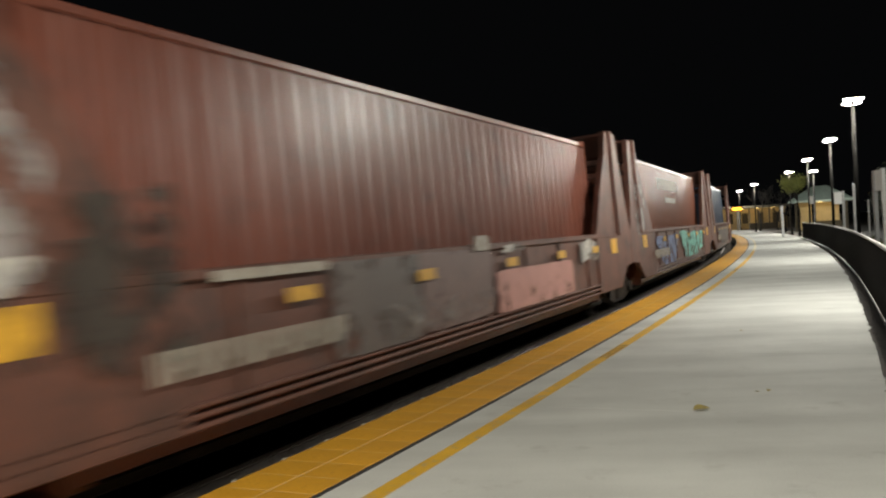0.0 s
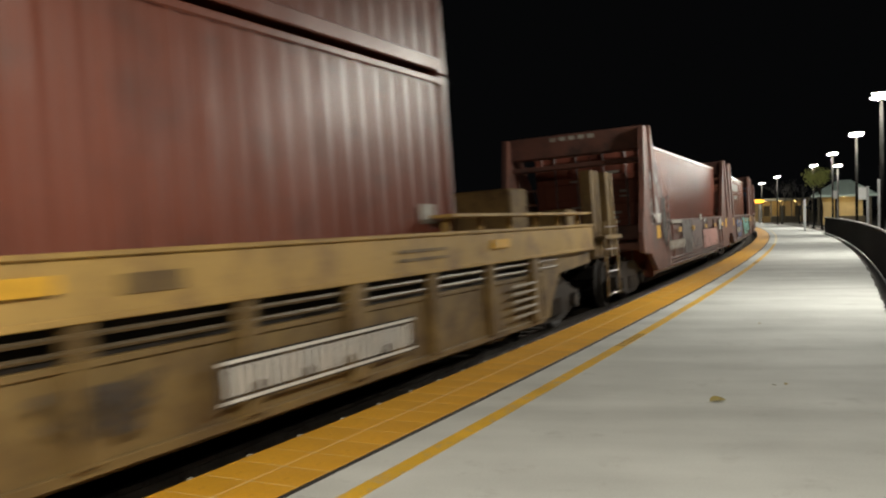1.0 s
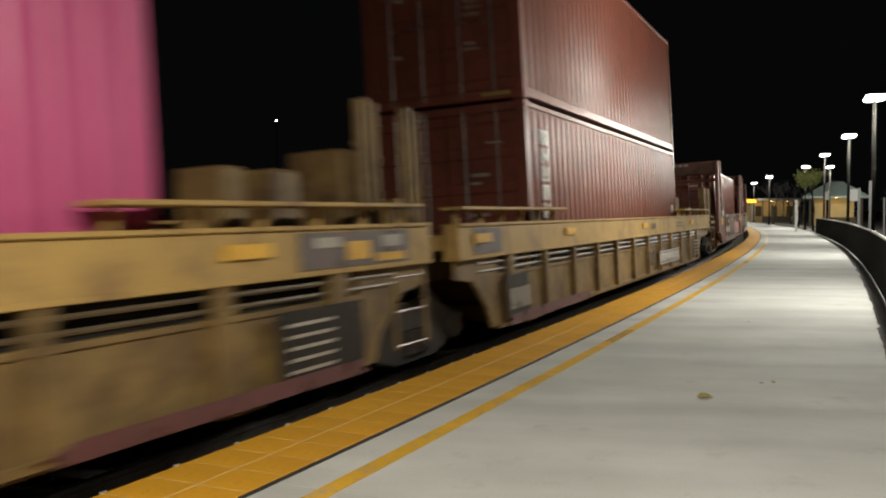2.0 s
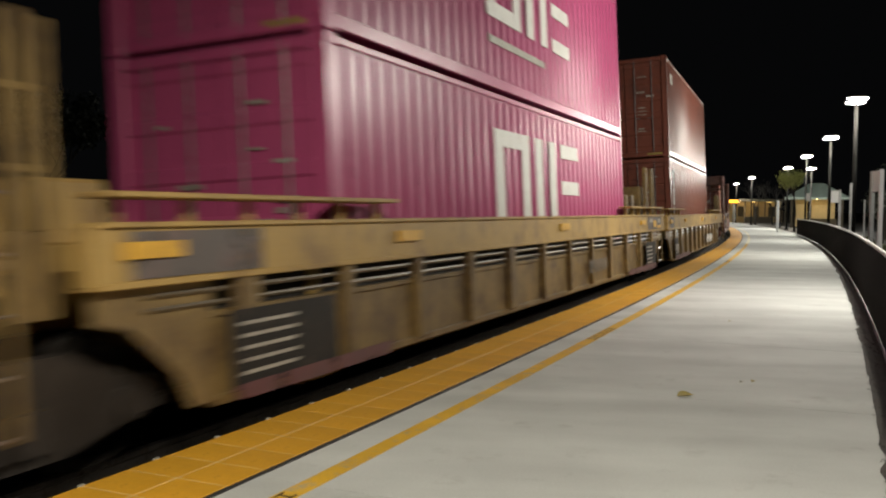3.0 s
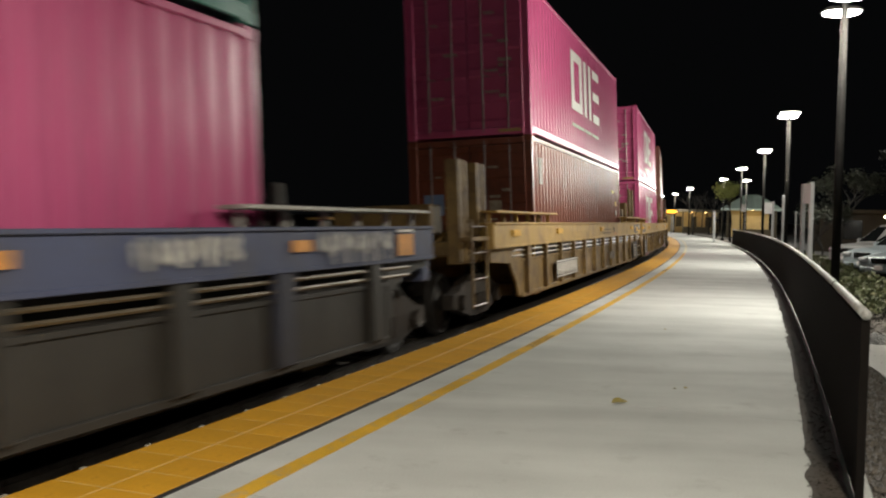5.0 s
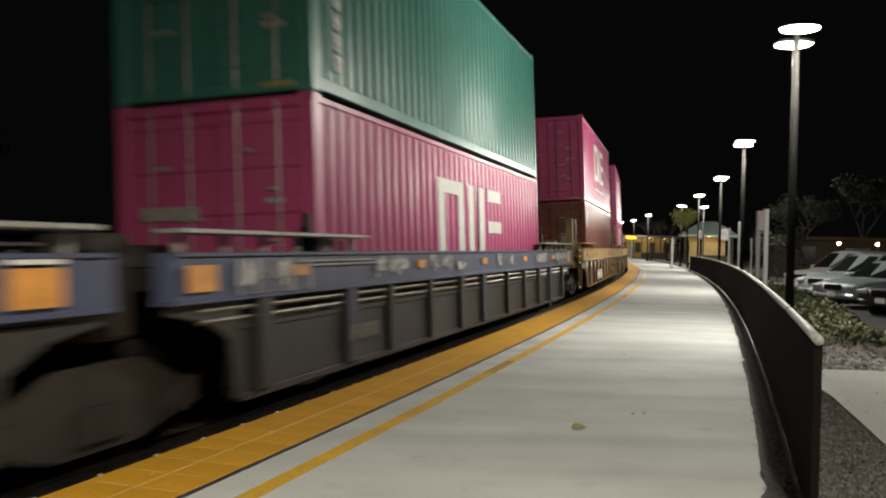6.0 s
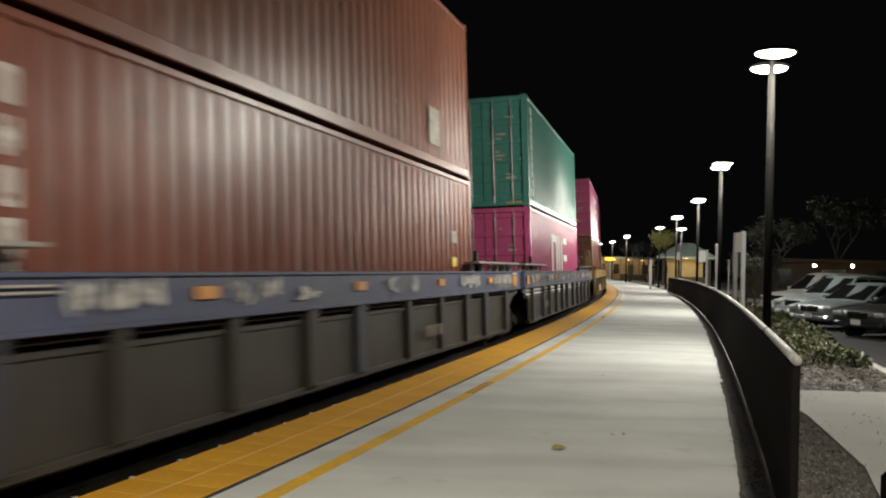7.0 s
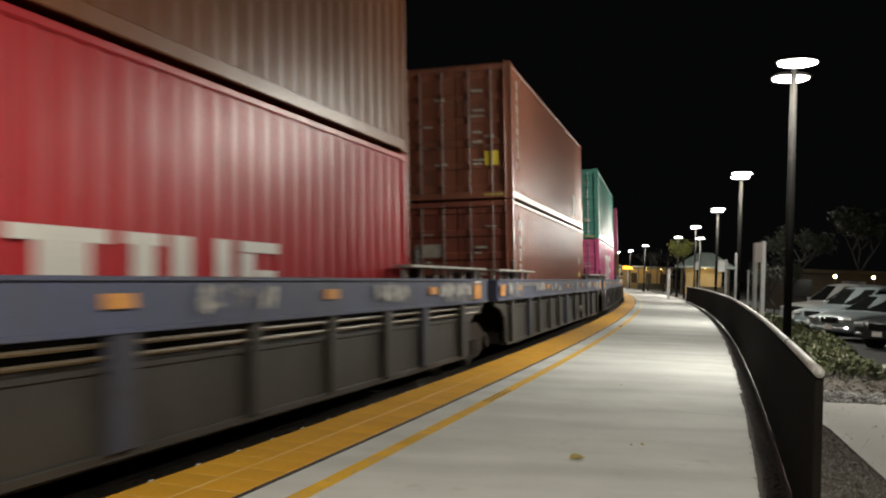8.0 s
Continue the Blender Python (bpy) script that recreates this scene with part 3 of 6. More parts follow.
def build_track():
    bed = track_sweep([(-3.2, -0.62), (-1.9, -0.23), (1.25, -0.23), (1.46, -0.26), (1.46, -0.62)], -20, 190, 1.5)
    tagged(part("ballast_bed", bed, "ballast"), "grey crushed stone ballast bed under the track", "ballast", kind="structure")
    for side in (-1, 1):
        head = [(-0.036, 0.0), (-0.036, -0.035), (-0.009, -0.05), (-0.009, -0.14), (-0.07, -0.155), (-0.07, -0.17), (0.07, -0.17), (0.07, -0.155), (0.009, -0.14), (0.009, -0.05), (0.036, -0.035), (0.036, 0.0)]
        rail = track_sweep([(side * 0.7535 + a, b) for a, b in head], -20, 190, 1.2)
        tagged(part("rail", rail, "rail"), "worn steel running rail on timber ties", "rail", "rails", kind="structure")
    tie = boxes((-1.3, 1.3, -0.115, 0.115, -0.34, -0.175, 0.01))
    first = part("tie", tie, "tie")
    a = None
    for i in range(160):
        s = -14 + i * 0.55
        m = on_track(s)
        ob = first if i == 0 else again("tie", first, None)
        ob.matrix_world = m
        tagged(ob, "dark creosoted timber railway tie", "railway tie", "ties under the rails")
    # loose stones
    bm = bmesh.new()
    rnd = random.Random(4)
    for i in range(9000):
        s = -4 + 44 * rnd.random() ** 1.5
        lat = rnd.uniform(0.6, 1.47) if rnd.random() < 0.75 else rnd.uniform(-1.9, 0.7)
        c = track_point(s, lat, -0.215 + rnd.uniform(-0.01, 0.02))
        r = rnd.uniform(0.016, 0.038)
        m = Matrix.Translation(c) @ Euler((rnd.random() * 6, rnd.random() * 6, rnd.random() * 6)).to_matrix().to_4x4()
        pts = [(1, 0, 0), (-1, 0, 0), (0, 1, 0), (0, -1, 0), (0, 0, 0.8), (0, 0, -0.8)]
        vs = [bm.verts.new(m @ (Vector(p) * r * rnd.uniform(0.7, 1.25))) for p in pts]
        for f in ((0, 2, 4), (2, 1, 4), (1, 3, 4), (3, 0, 4), (2, 0, 5), (1, 2, 5), (3, 1, 5), (0, 3, 5)):
            bm.faces.new([vs[j] for j in f])
    tagged(part("ballast_stone", bm, "ballast"), "loose grey crushed ballast stones beside the rail", "ballast", kind="stuff")


build_track()


# ---- the fence along the back of the platform ----
F_OFF, F_TOP = 4.22, 1.055
F_S0, F_S1 = 5.08, 62.5


def build_fence():
    fence = thing("fence", "black metal picket fence with a bright tubular handrail", "fence", kind="structure")
    s_list = [F_S0 + (F_S1 - F_S0) * i / 24 for i in range(25)]
    for a, b in zip(s_list, s_list[1:]):
        part("upper_rail", sweep([(F_OFF - 0.018, F_TOP - 0.10), (F_OFF + 0.018, F_TOP - 0.10), (F_OFF + 0.018, F_TOP - 0.06), (F_OFF - 0.018, F_TOP - 0.06)], a, b, 0.6), "black", fence)
        # the foot plate's lower edge is bent and uneven
        low = sweep([(F_OFF - 0.018, 0.058), (F_OFF + 0.006, 0.058), (F_OFF + 0.006, 0.115), (F_OFF - 0.018, 0.115)], a, b, 0.12)
        for v in low.verts:
            if v.co.z < 0.08:
                v.co.z += 0.022 * noise.noise(Vector((v.co.y * 2.1, 3.0, 1.0))) + 0.014 * noise.noise(Vector((v.co.y * 9.0, 8.0, 2.0)))
        part("lower_rail", low, "black", fence)
    pts = [along(F_S0 - 0.04 + (F_S1 - F_S0) * i / 110, F_OFF, F_TOP - 0.02) for i in range(111)]
    part("handrail", tubes((pts, 0.027), n=12), "handrail", fence, "bright galvanised steel handrail", smooth=True)
    for s in s_list[1::3]:
        part("rail_joint", tubes(([along(s - 0.03, F_OFF, F_TOP - 0.02), along(s + 0.03, F_OFF, F_TOP - 0.02)], 0.0295), n=12), "black", fence)
    post = part("post", boxes((-0.022, 0.022, -0.02, 0.02, -0.05, F_TOP - 0.03, 0.004)), "black", fence)
    for i, s in enumerate(s_list):
        p = along(s, F_OFF + (0.0 if i == 0 else 0.03))
        m = pose(p.x, p.y, 0, 0, 0, heading(s))
        if i == 0:
            post.matrix_basis = m
        else:
            again("post", post, fence, m)
    picket = part("picket", boxes((-0.019, 0.004, -0.031, 0.031, 0.1, F_TOP - 0.06, 0.002)), "black", fence)
    rest = bmesh.new()
    n = int((F_S1 - F_S0) / 0.075)
    for i in range(1, n):
        s = F_S0 + i * 0.075
        p = along(s, F_OFF)
        m = pose(p.x, p.y, 0, 0, 0, heading(s))
        if i == 1:
            picket.matrix_basis = m
        elif i < 280:
            again("picket", picket, fence, m)
        else:
            mark = len(rest.verts)
            box(rest, -0.019, 0.004, -0.031, 0.031, 0.1, F_TOP - 0.06, 0.002)
            rest.verts.ensure_lookup_table()
            for v in rest.verts[mark:]:
                v.co = m @ v.co
    far = part("picket_row", rest, "black", fence)
    tagged(far, kind="stuff")
    # the end of a second railing across the path
    rail = thing("path_railing", "black tubular railing end beside the concrete path", "railing", m=pose(1.42, 2.62, 0, 0, 0, -24))
    pts = [(0, 0, -0.1), (0, 0, 0.9), (0.03, 0, 0.99), (0.1, 0, 1.04), (0.25, 0, 1.05), (1.6, 0, 1.05)]
    part("rail_tube", tubes((pts, 0.03), n=10), "black", rail, smooth=True)
    for k in range(1, 14):
        part("picket", tubes(([(0.11 * k + 0.05, 0, 0.05), (0.11 * k + 0.05, 0, 1.03)], 0.009)), "black", rail)
    part("lower_tube", tubes(([(0, 0, 0.1), (1.6, 0, 0.1)], 0.018)), "black", rail)


build_fence()


def build_fence_shade():
    """Dark strip and litter flakes that paint the fence's shadow at its foot."""
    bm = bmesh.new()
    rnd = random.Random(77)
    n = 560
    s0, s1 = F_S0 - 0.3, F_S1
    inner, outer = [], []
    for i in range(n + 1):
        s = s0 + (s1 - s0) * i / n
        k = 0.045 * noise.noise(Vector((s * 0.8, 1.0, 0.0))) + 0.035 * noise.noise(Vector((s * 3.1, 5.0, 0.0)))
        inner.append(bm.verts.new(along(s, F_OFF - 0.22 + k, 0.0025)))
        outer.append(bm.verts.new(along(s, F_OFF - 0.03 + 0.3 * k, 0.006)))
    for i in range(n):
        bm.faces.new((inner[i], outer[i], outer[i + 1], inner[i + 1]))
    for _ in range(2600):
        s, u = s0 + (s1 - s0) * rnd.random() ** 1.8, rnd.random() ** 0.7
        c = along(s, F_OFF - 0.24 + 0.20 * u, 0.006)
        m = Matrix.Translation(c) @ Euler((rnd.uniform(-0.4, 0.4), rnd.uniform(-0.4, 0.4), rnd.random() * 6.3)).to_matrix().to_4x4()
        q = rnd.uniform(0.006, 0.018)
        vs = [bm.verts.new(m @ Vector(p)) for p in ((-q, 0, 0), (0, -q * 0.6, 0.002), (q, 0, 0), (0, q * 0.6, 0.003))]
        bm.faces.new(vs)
    tagged(part("litter_shade_strip", bm, "dirt"), "dark strip with litter flakes painting the fence's shadow on the concrete", "litter", kind="stuff")


build_fence_shade()


# ---- street lamps: two flat heads on a dark pole ----
def build_lamp_post():
    lamp = thing("platform_lamp", "dark pole lamp with two flat lit heads, beside the platform fence", "street lamp", "platform lamps")
    pole = bmesh.new()
    tube(pole, [(0, 0, -0.2), (0, 0, 2.5), (0, 0, LAMP_Z + 0.06)], [0.075, 0.068, 0.055], 14)
    bmesh.ops.recalc_face_normals(pole, faces=pole.faces)
    part("pole", pole, "bronze", lamp, smooth=True)
    part("base_cover", boxes((-0.14, 0.14, -0.14, 0.14, -0.2, 0.1)), "bronze", lamp)
    for side in (-1, 1):
        part("arm", tubes(([(0, 0, LAMP_Z + 0.03), (0, side * 0.4, LAMP_Z + 0.05)], 0.03)), "bronze", lamp)
        head = bmesh.new()
        prof = [(0.0, 0.12), (0.12, 0.115), (0.24, 0.085), (0.29, 0.05), (0.295, 0.02), (0.27, 0.005)]
        rings = []
        for r, z in prof:
            rings.append([head.verts.new((max(r, 0.002) * 1.2 * math.cos(2 * math.pi * k / 24), side * 0.6 + max(r, 0.002) * math.sin(2 * math.pi * k / 24), LAMP_Z + z)) for k in range(24)])
        for a, b in zip(rings, rings[1:]):
            for k in range(24):
                head.faces.new((a[k], b[k], b[(k + 1) % 24], a[(k + 1) % 24]))
        bmesh.ops.recalc_face_normals(head, faces=head.faces)
        h = part("head", head, "bronze", lamp, smooth=True)
        lens = bmesh.new()
        rings = []
        for r, z in [(0.268, 0.012), (0.25, -0.015), (0.17, -0.04), (0.06, -0.05), (0.002, -0.051)]:
            rings.append([lens.verts.new((r * 1.2 * math.cos(2 * math.pi * k / 24), side * 0.6 + r * math.sin(2 * math.pi * k / 24), LAMP_Z + z)) for k in range(24)])
        for a, b in zip(rings, rings[1:]):
            for k in range(24):
                lens.faces.new((a[k], b[k], b[(k + 1) % 24], a[(k + 1) % 24]))
        bmesh.ops.recalc_face_normals(lens, faces=lens.faces)
        part("lens", lens, "lens", h, "bright white glowing lens", smooth=True)
    return lamp


LAMPS = [(6.0, 15.4), (10.3, 30.9), (14.3, 46.4), (17.6, 62.0), (20.6, 77.9), (22.9, 100.8), (25.8, 122.2), (26.2, 133.5), (22.8, 78.8)]


def place_lamps():
    first = build_lamp_post()
    for i, (x, y) in enumerate(LAMPS + [(along(-0.6, 4.8).x, along(-0.6, 4.8).y)]):
        a = math.degrees(math.atan2(y - CY, x - CX))
        m = pose(x, y, 0, 0, 0, a)
        if i == 0:
            first.matrix_world = m
        else:
            copy_thing(first, m)
        for side in (-1, 1):
            q = m @ Vector((0, side * 0.6, LAMP_Z - 0.30))
            if i == len(LAMPS) and side > 0:
                lamp_light(q, LAMP_POWER * 0.88, NEAR_TINT, shielded=True)
            elif i == len(LAMPS):
                lamp_light(q, LAMP_POWER * 0.20, NEAR_TINT)
            else:
                lamp_light(q, LAMP_POWER * 0.42)



place_lamps()


# ---- containers ----
CL, CW, CH = 12.19, 2.438, 2.896
MOVING = []      # (object, offset along the train at the start, pose in its vehicle's space)
ROLLING = []     # wheelsets


def corrugated(x, y0, y1, z0, z1, pitch, depth, out, across="y"):
    """A corrugated sheet in the plane x (or y), ribs upright; out: +1 or -1."""
    bm = bmesh.new()
    n = round((y1 - y0) / pitch)
    p = (y1 - y0) / n
    line = [(y0, 0)]
    for i in range(n):
        a = y0 + i * p
        line += [(a + 0.26 * p, 0), (a + 0.42 * p, depth), (a + 0.80 * p, depth), (a + 0.96 * p, 0)]
    line.append((y1, 0))
    lo, hi = [], []
    for y, d in line:
        q = x - out * d
        for z, row in ((z0, lo), (z1, hi)):
            row.append(bm.verts.new((q, y, z) if across == "y" else (y, q, z)))
    for i in range(len(line) - 1):
        f = bm.faces.new((lo[i], lo[i + 1], hi[i + 1], hi[i]))
    bmesh.ops.recalc_face_normals(bm, faces=bm.faces)
    return bm


def container(paint, label, marks=()):
    """A forty-foot high-cube box on its base; the doors face -y. marks: (name, material, side, y0, y1, z0, z1)."""
    c = thing("shipping_container", label, "shipping container", "stacked containers")
    w, l = CW / 2, CL / 2
    for sx in (-1, 1):
        for sy in (-1, 1):
            bm = boxes((sx * w - sx * 0.15, sx * w, sy * l - sy * 0.12, sy * l, 0.0, CH, 0.012),
                       (sx * w - sx * 0.165, sx * (w + 0.004), sy * l - sy * 0.178, sy * (l + 0.004), 0.0, 0.118, 0.01),
                       (sx * w - sx * 0.165, sx * (w + 0.004), sy * l - sy * 0.178, sy * (l + 0.004), CH - 0.118, CH, 0.01))
            part("corner_post", bm, paint, c)
        part("top_rail", boxes((sx * w - sx * 0.06, sx * w, -l + 0.1, l - 0.1, CH - 0.10, CH - 0.03, 0.01)), paint, c)
        part("bottom_rail", boxes((sx * w - sx * 0.05, sx * w, -l + 0.1, l - 0.1, 0.03, 0.17, 0.01)), paint, c)
        part("side_wall", corrugated(sx * (w - 0.012), -l + 0.12, l - 0.12, 0.16, CH - 0.09, 0.29, 0.030, sx), paint, c)
    part("roof_panel", boxes((-w + 0.05, w - 0.05, -l + 0.08, l - 0.08, CH - 0.055, CH - 0.035, 0.004)), paint, c)
    part("floor_panel", boxes((-w + 0.05, w - 0.05, -l + 0.08, l - 0.08, 0.12, 0.16, 0.004)), paint, c)
    part("end_wall", corrugated(l - 0.02, -w + 0.14, w - 0.14, 0.12, CH - 0.1, 0.26, 0.04, 1, "x"), paint, c)
    for y in (-l, l):
        part("end_header", boxes((-w + 0.14, w - 0.14, y + (0.0 if y < 0 else -0.1), y + (0.1 if y < 0 else 0.0), CH - 0.14, CH - 0.02)), paint, c)
        part("end_sill", boxes((-w + 0.14, w - 0.14, y + (0.0 if y < 0 else -0.1), y + (0.1 if y < 0 else 0.0), 0.02, 0.16)), paint, c)
    for sx in (-1, 1):
        x0, x1 = (0.01, w - 0.15) if sx > 0 else (-w + 0.15, -0.01)
        outline = [(-l + 0.09, CH - 0.15), (-l + 0.09, 0.17), (-l + 0.04, 0.17)]
        for k in range(5):
            z = 0.30 + k * 0.49
            outline += [(-l + 0.04, z), (-l + 0.062, z + 0.03), (-l + 0.062, z + 0.34), (-l + 0.04, z + 0.37)]
        outline.append((-l + 0.04, CH - 0.15))
        bm = bmesh.new()
        prism(bm, outline, x0, x1, "x")
        door = part("door", bm, paint, c)
        for f in (0.27, 0.73):
            x = x0 + (x1 - x0) * f
            part("lock_rod", tubes(([(x, -l + 0.012, 0.08), (x, -l + 0.012, CH - 0.06)], 0.017),
                                   ([(x, -l + 0.008, 1.15), (x + 0.32 * (0.5 - f) * 2, -l + 0.006, 1.13)], 0.013), n=6), "rod", door, "worn steel lock rod")
        rnd = random.Random(len(label) * 3 + (7 if sx > 0 else 0))
        rows = (2.35, 1.92, 1.80, 1.46, 1.36, 1.26, 0.86, 0.78) if sx > 0 else (2.2, 1.62, 0.8)
        for z in rows:
            a = x0 + rnd.choice((0.33, 0.36, 0.60))
            part("door_label", boxes((a, min(x1 - 0.05, a + rnd.uniform(0.10, 0.30)), -l + 0.030, -l + 0.0385, z - rnd.uniform(0.025, 0.06), z, 0.001)), "dim_white", door, "faded white label bar")
    part("hazard_label", boxes((w - 0.62, w - 0.2, -l - 0.002, -l + 0.002, 0.07, 0.12, 0.0005)), "label_dull", c, "dull yellow label strip")
    for name, mat, side, a0, a1, z0, z1 in marks:
        if side == "right":
            bm = boxes((w - 0.010, w - 0.0005, a0, a1, z0, z1, 0.001))
        else:
            bm = boxes((a0, a1, -l + 0.026, -l + 0.037, z0, z1, 0.001))
        part(name, bm, mat, c)
    return c


def letter_column(y, z_top, rows, size, gap, mat="white", split=0.62):
    """A column of unreadable characters as bars."""
    out = []
    for i in range(rows):
        z = z_top - i * (size + gap)
        w = size * split
        for k, (f, top, foot) in enumerate(((0.0, 1.0, 0.0), (0.39, (1.0, 0.7, 1.0)[i % 3], (0.0, 0.0, 0.35)[i % 3]), (0.78, 1.0, (0.0, 0.2, 0.0)[i % 3]))):
            out.append(("lettering", mat, "right", y + w * f, y + w * (f + 0.22), z - size * (1 - foot), z - size * (1 - top)))
        z2 = z - size * (0.0, 0.42, 0.82)[i % 3]
        out.append(("lettering", mat, "right", y + w * 0.23, y + w * 0.38, z2 - size * 0.18, z2))
        out.append(("lettering", mat, "right", y + w * 0.62, y + w * 0.77, z2 - size * 0.18, z2))
    return out


def emblem(y, z, h, mat="white", k=1.28):
    """A company mark as plain shapes: a hollow block, two uprights and three short bars."""
    t = h * 0.2 * k
    w = h * 0.62 * k
    out = [("emblem", mat, "right", y, y + t, z, z + h), ("emblem", mat, "right", y + w, y + w + t, z, z + h),
           ("emblem", mat, "right", y + t, y + w, z + h - t * 0.62, z + h), ("emblem", mat, "right", y + t, y + w, z, z + t * 0.62)]
    y2 = y + w + t + h * 0.16 * k
    out += [("emblem", mat, "right", y2, y2 + t, z, z + h), ("emblem", mat, "right", y2 + t * 2.0, y2 + t * 3.0, z, z + h)]
    y3 = y2 + t * 3 + h * 0.16 * k
    for k in range(3):
        zz = z + (h - t * 0.62) * k / 2
        out.append(("emblem", mat, "right", y3, y3 + w * 0.95, zz, zz + t * 0.62))
    return out


# ---- running gear ----
def wheelset_mesh():
    bm = bmesh.new()
    for sx in (-1, 1):
        prof = [(0.0, 0.06), (0.10, 0.07), (0.14, 0.045), (0.33, 0.03), (0.36, 0.06), (0.42, 0.062), (0.425, -0.03), (0.455, -0.045), (0.455, -0.07), (0.36, -0.07), (0.33, -0.03), (0.14, -0.04), (0.10, -0.07), (0.0, -0.07)]
        n = 26
        rings = []
        for r, a in prof:
            rings.append([bm.verts.new((sx * (0.755 + a), max(r, 0.002) * math.cos(2 * math.pi * k / n), max(r, 0.002) * math.sin(2 * math.pi * k / n))) for k in range(n)])
        for p, q in zip(rings, rings[1:]):
            for k in range(n):
                bm.faces.new((p[k], p[(k + 1) % n], q[(k + 1) % n], q[k]))
    tube(bm, [(-1.02, 0, 0), (1.02, 0, 0)], 0.075, 12)
    bmesh.ops.recalc_face_normals(bm, faces=bm.faces)
    return bm


WHEELSET = [None]


def truck(parent, y, s_offset):
    """A two-axle truck under a vehicle."""
    t = part("truck", boxes((-1.05, 1.05, y - 0.22, y + 0.22, 0.46, 0.74, 0.03), (-0.3, 0.3, y - 0.3, y + 0.3, 0.7, 0.86, 0.02)), "grime", parent, "grimy cast steel truck bolster")
    for sx in (-1, 1):
        bm = bmesh.new()
        xs = (sx * 0.93, sx * 1.09)
        shape = [(-1.22, 0.36), (-1.22, 0.56), (-0.95, 0.60), (-0.45, 0.80), (0.45, 0.80), (0.95, 0.60), (1.22, 0.56), (1.22, 0.36), (0.98, 0.33), (0.42, 0.20), (-0.42, 0.20), (-0.98, 0.33)]
        prism(bm, [(y + a, b) for a, b in shape], min(xs), max(xs), "x")
        for k in (-0.16, 0.0, 0.16):
            tube(bm, [(sx * 1.1, y + k, 0.28), (sx * 1.1, y + k, 0.52)], 0.065, 8)
        for k in (-0.89, 0.89):
            tube(bm, [(sx * 1.02, y + k, 0.43), (sx * 1.17, y + k, 0.43)], 0.11, 12)
        bmesh.ops.recalc_face_normals(bm, faces=bm.faces)
        part("side_frame", bm, "truck_frame", t)
    for k in (-0.89, 0.89):
        if WHEELSET[0] is None:
            ws = part("wheelset", wheelset_mesh(), "wheel", t, smooth=False)
            WHEELSET[0] = ws
        else:
            ws = again("wheelset", WHEELSET[0], t)
        ws.matrix_basis = pose(0, y + k, 0.43)
        ROLLING.append((ws, y + k))
    return t


def coupler(parent, y, sign):
    part("coupler", boxes((-0.09, 0.09, min(y, y + sign * 0.9), max(y, y + sign * 0.9), 0.72, 0.92, 0.02), (-0.17, 0.17, min(y + sign * 0.85, y + sign * 1.15), max(y + sign * 0.85, y + sign * 1.15), 0.68, 0.98, 0.04)), "grime", parent)


def open_frame(car, y, z0, z1):
    """Two open posts of thin bars with a narrow ladder, at the joint of two units."""
    for yy in (y - 0.39, y + 0.44):
        post = part("end_post", boxes((1.16, 1.2, yy - 0.16, yy + 0.16, 1.0, 1.5, 0.006)), "tan_low", car)
        for k in (-1, 0, 1):
            part("post_bar", boxes((1.15, 1.22, yy + k * 0.14 - 0.022, yy + k * 0.14 + 0.022, 1.5, z1 - 0.03 * abs(k), 0.004)), "tan_low", post)
        for z in (1.85, 2.3):
            part("post_tie", boxes((1.125, 1.145, yy - 0.16, yy + 0.16, z - 0.02, z + 0.02, 0.004)), "tan_low", post)
    for yy in (y - 0.48, y + 0.10):
        part("ladder_stile", boxes((1.43, 1.455, yy - 0.025, yy + 0.025, z0 - 0.03, 1.75, 0.003)), "tan_low", car)
    part("end_bracket", boxes((1.2, 1.45, y - 0.48, y + 0.12, 1.30, 1.35, 0.01)), "tan_low", car)
    for k in range(5):
        part("rung", tubes(([(1.44, y - 0.47, z0 + k * 0.31), (1.44, y + 0.09, z0 + k * 0.31)], 0.010), n=6), "rod", car, "bare worn steel rung")


def ladder_frame(car, sx, y, z0, z1):
    """Two upright channels with a ladder between them at a car's end."""
    c = sx * 1.2
    for yy in (y - 0.44, y + 0.44):
        bm = bmesh.new()
        outline = [(c - 0.09, yy - 0.2), (c + 0.09, yy - 0.2), (c + 0.09, yy - 0.12), (c, yy - 0.12), (c, yy - 0.04), (c + 0.08, yy - 0.04), (c + 0.08, yy + 0.04), (c, yy + 0.04), (c, yy + 0.12), (c + 0.09, yy + 0.12), (c + 0.09, yy + 0.2), (c - 0.09, yy + 0.2)]
        prism(bm, outline, 1.0, z1, "z")
        part("end_post", bm, "tan_low", car)
    for yy in (y - 0.58, y + 0.12):
        part("ladder_stile", boxes((sx * 1.44 - 0.012, sx * 1.44 + 0.012, yy - 0.025, yy + 0.025, z0 - 0.03, 1.6, 0.003)), "tan_low", car)
    part("end_bracket", boxes((min(c, sx * 1.45), max(c, sx * 1.45), y - 0.60, y + 0.46, 1.30, 1.36, 0.01)), "tan_low", car)
    for k in range(4):
        z = z0 + k * 0.36
        part("rung", tubes(([(sx * 1.44, y - 0.57, z), (sx * 1.44, y + 0.11, z)], 0.010), n=6), "rod", car)


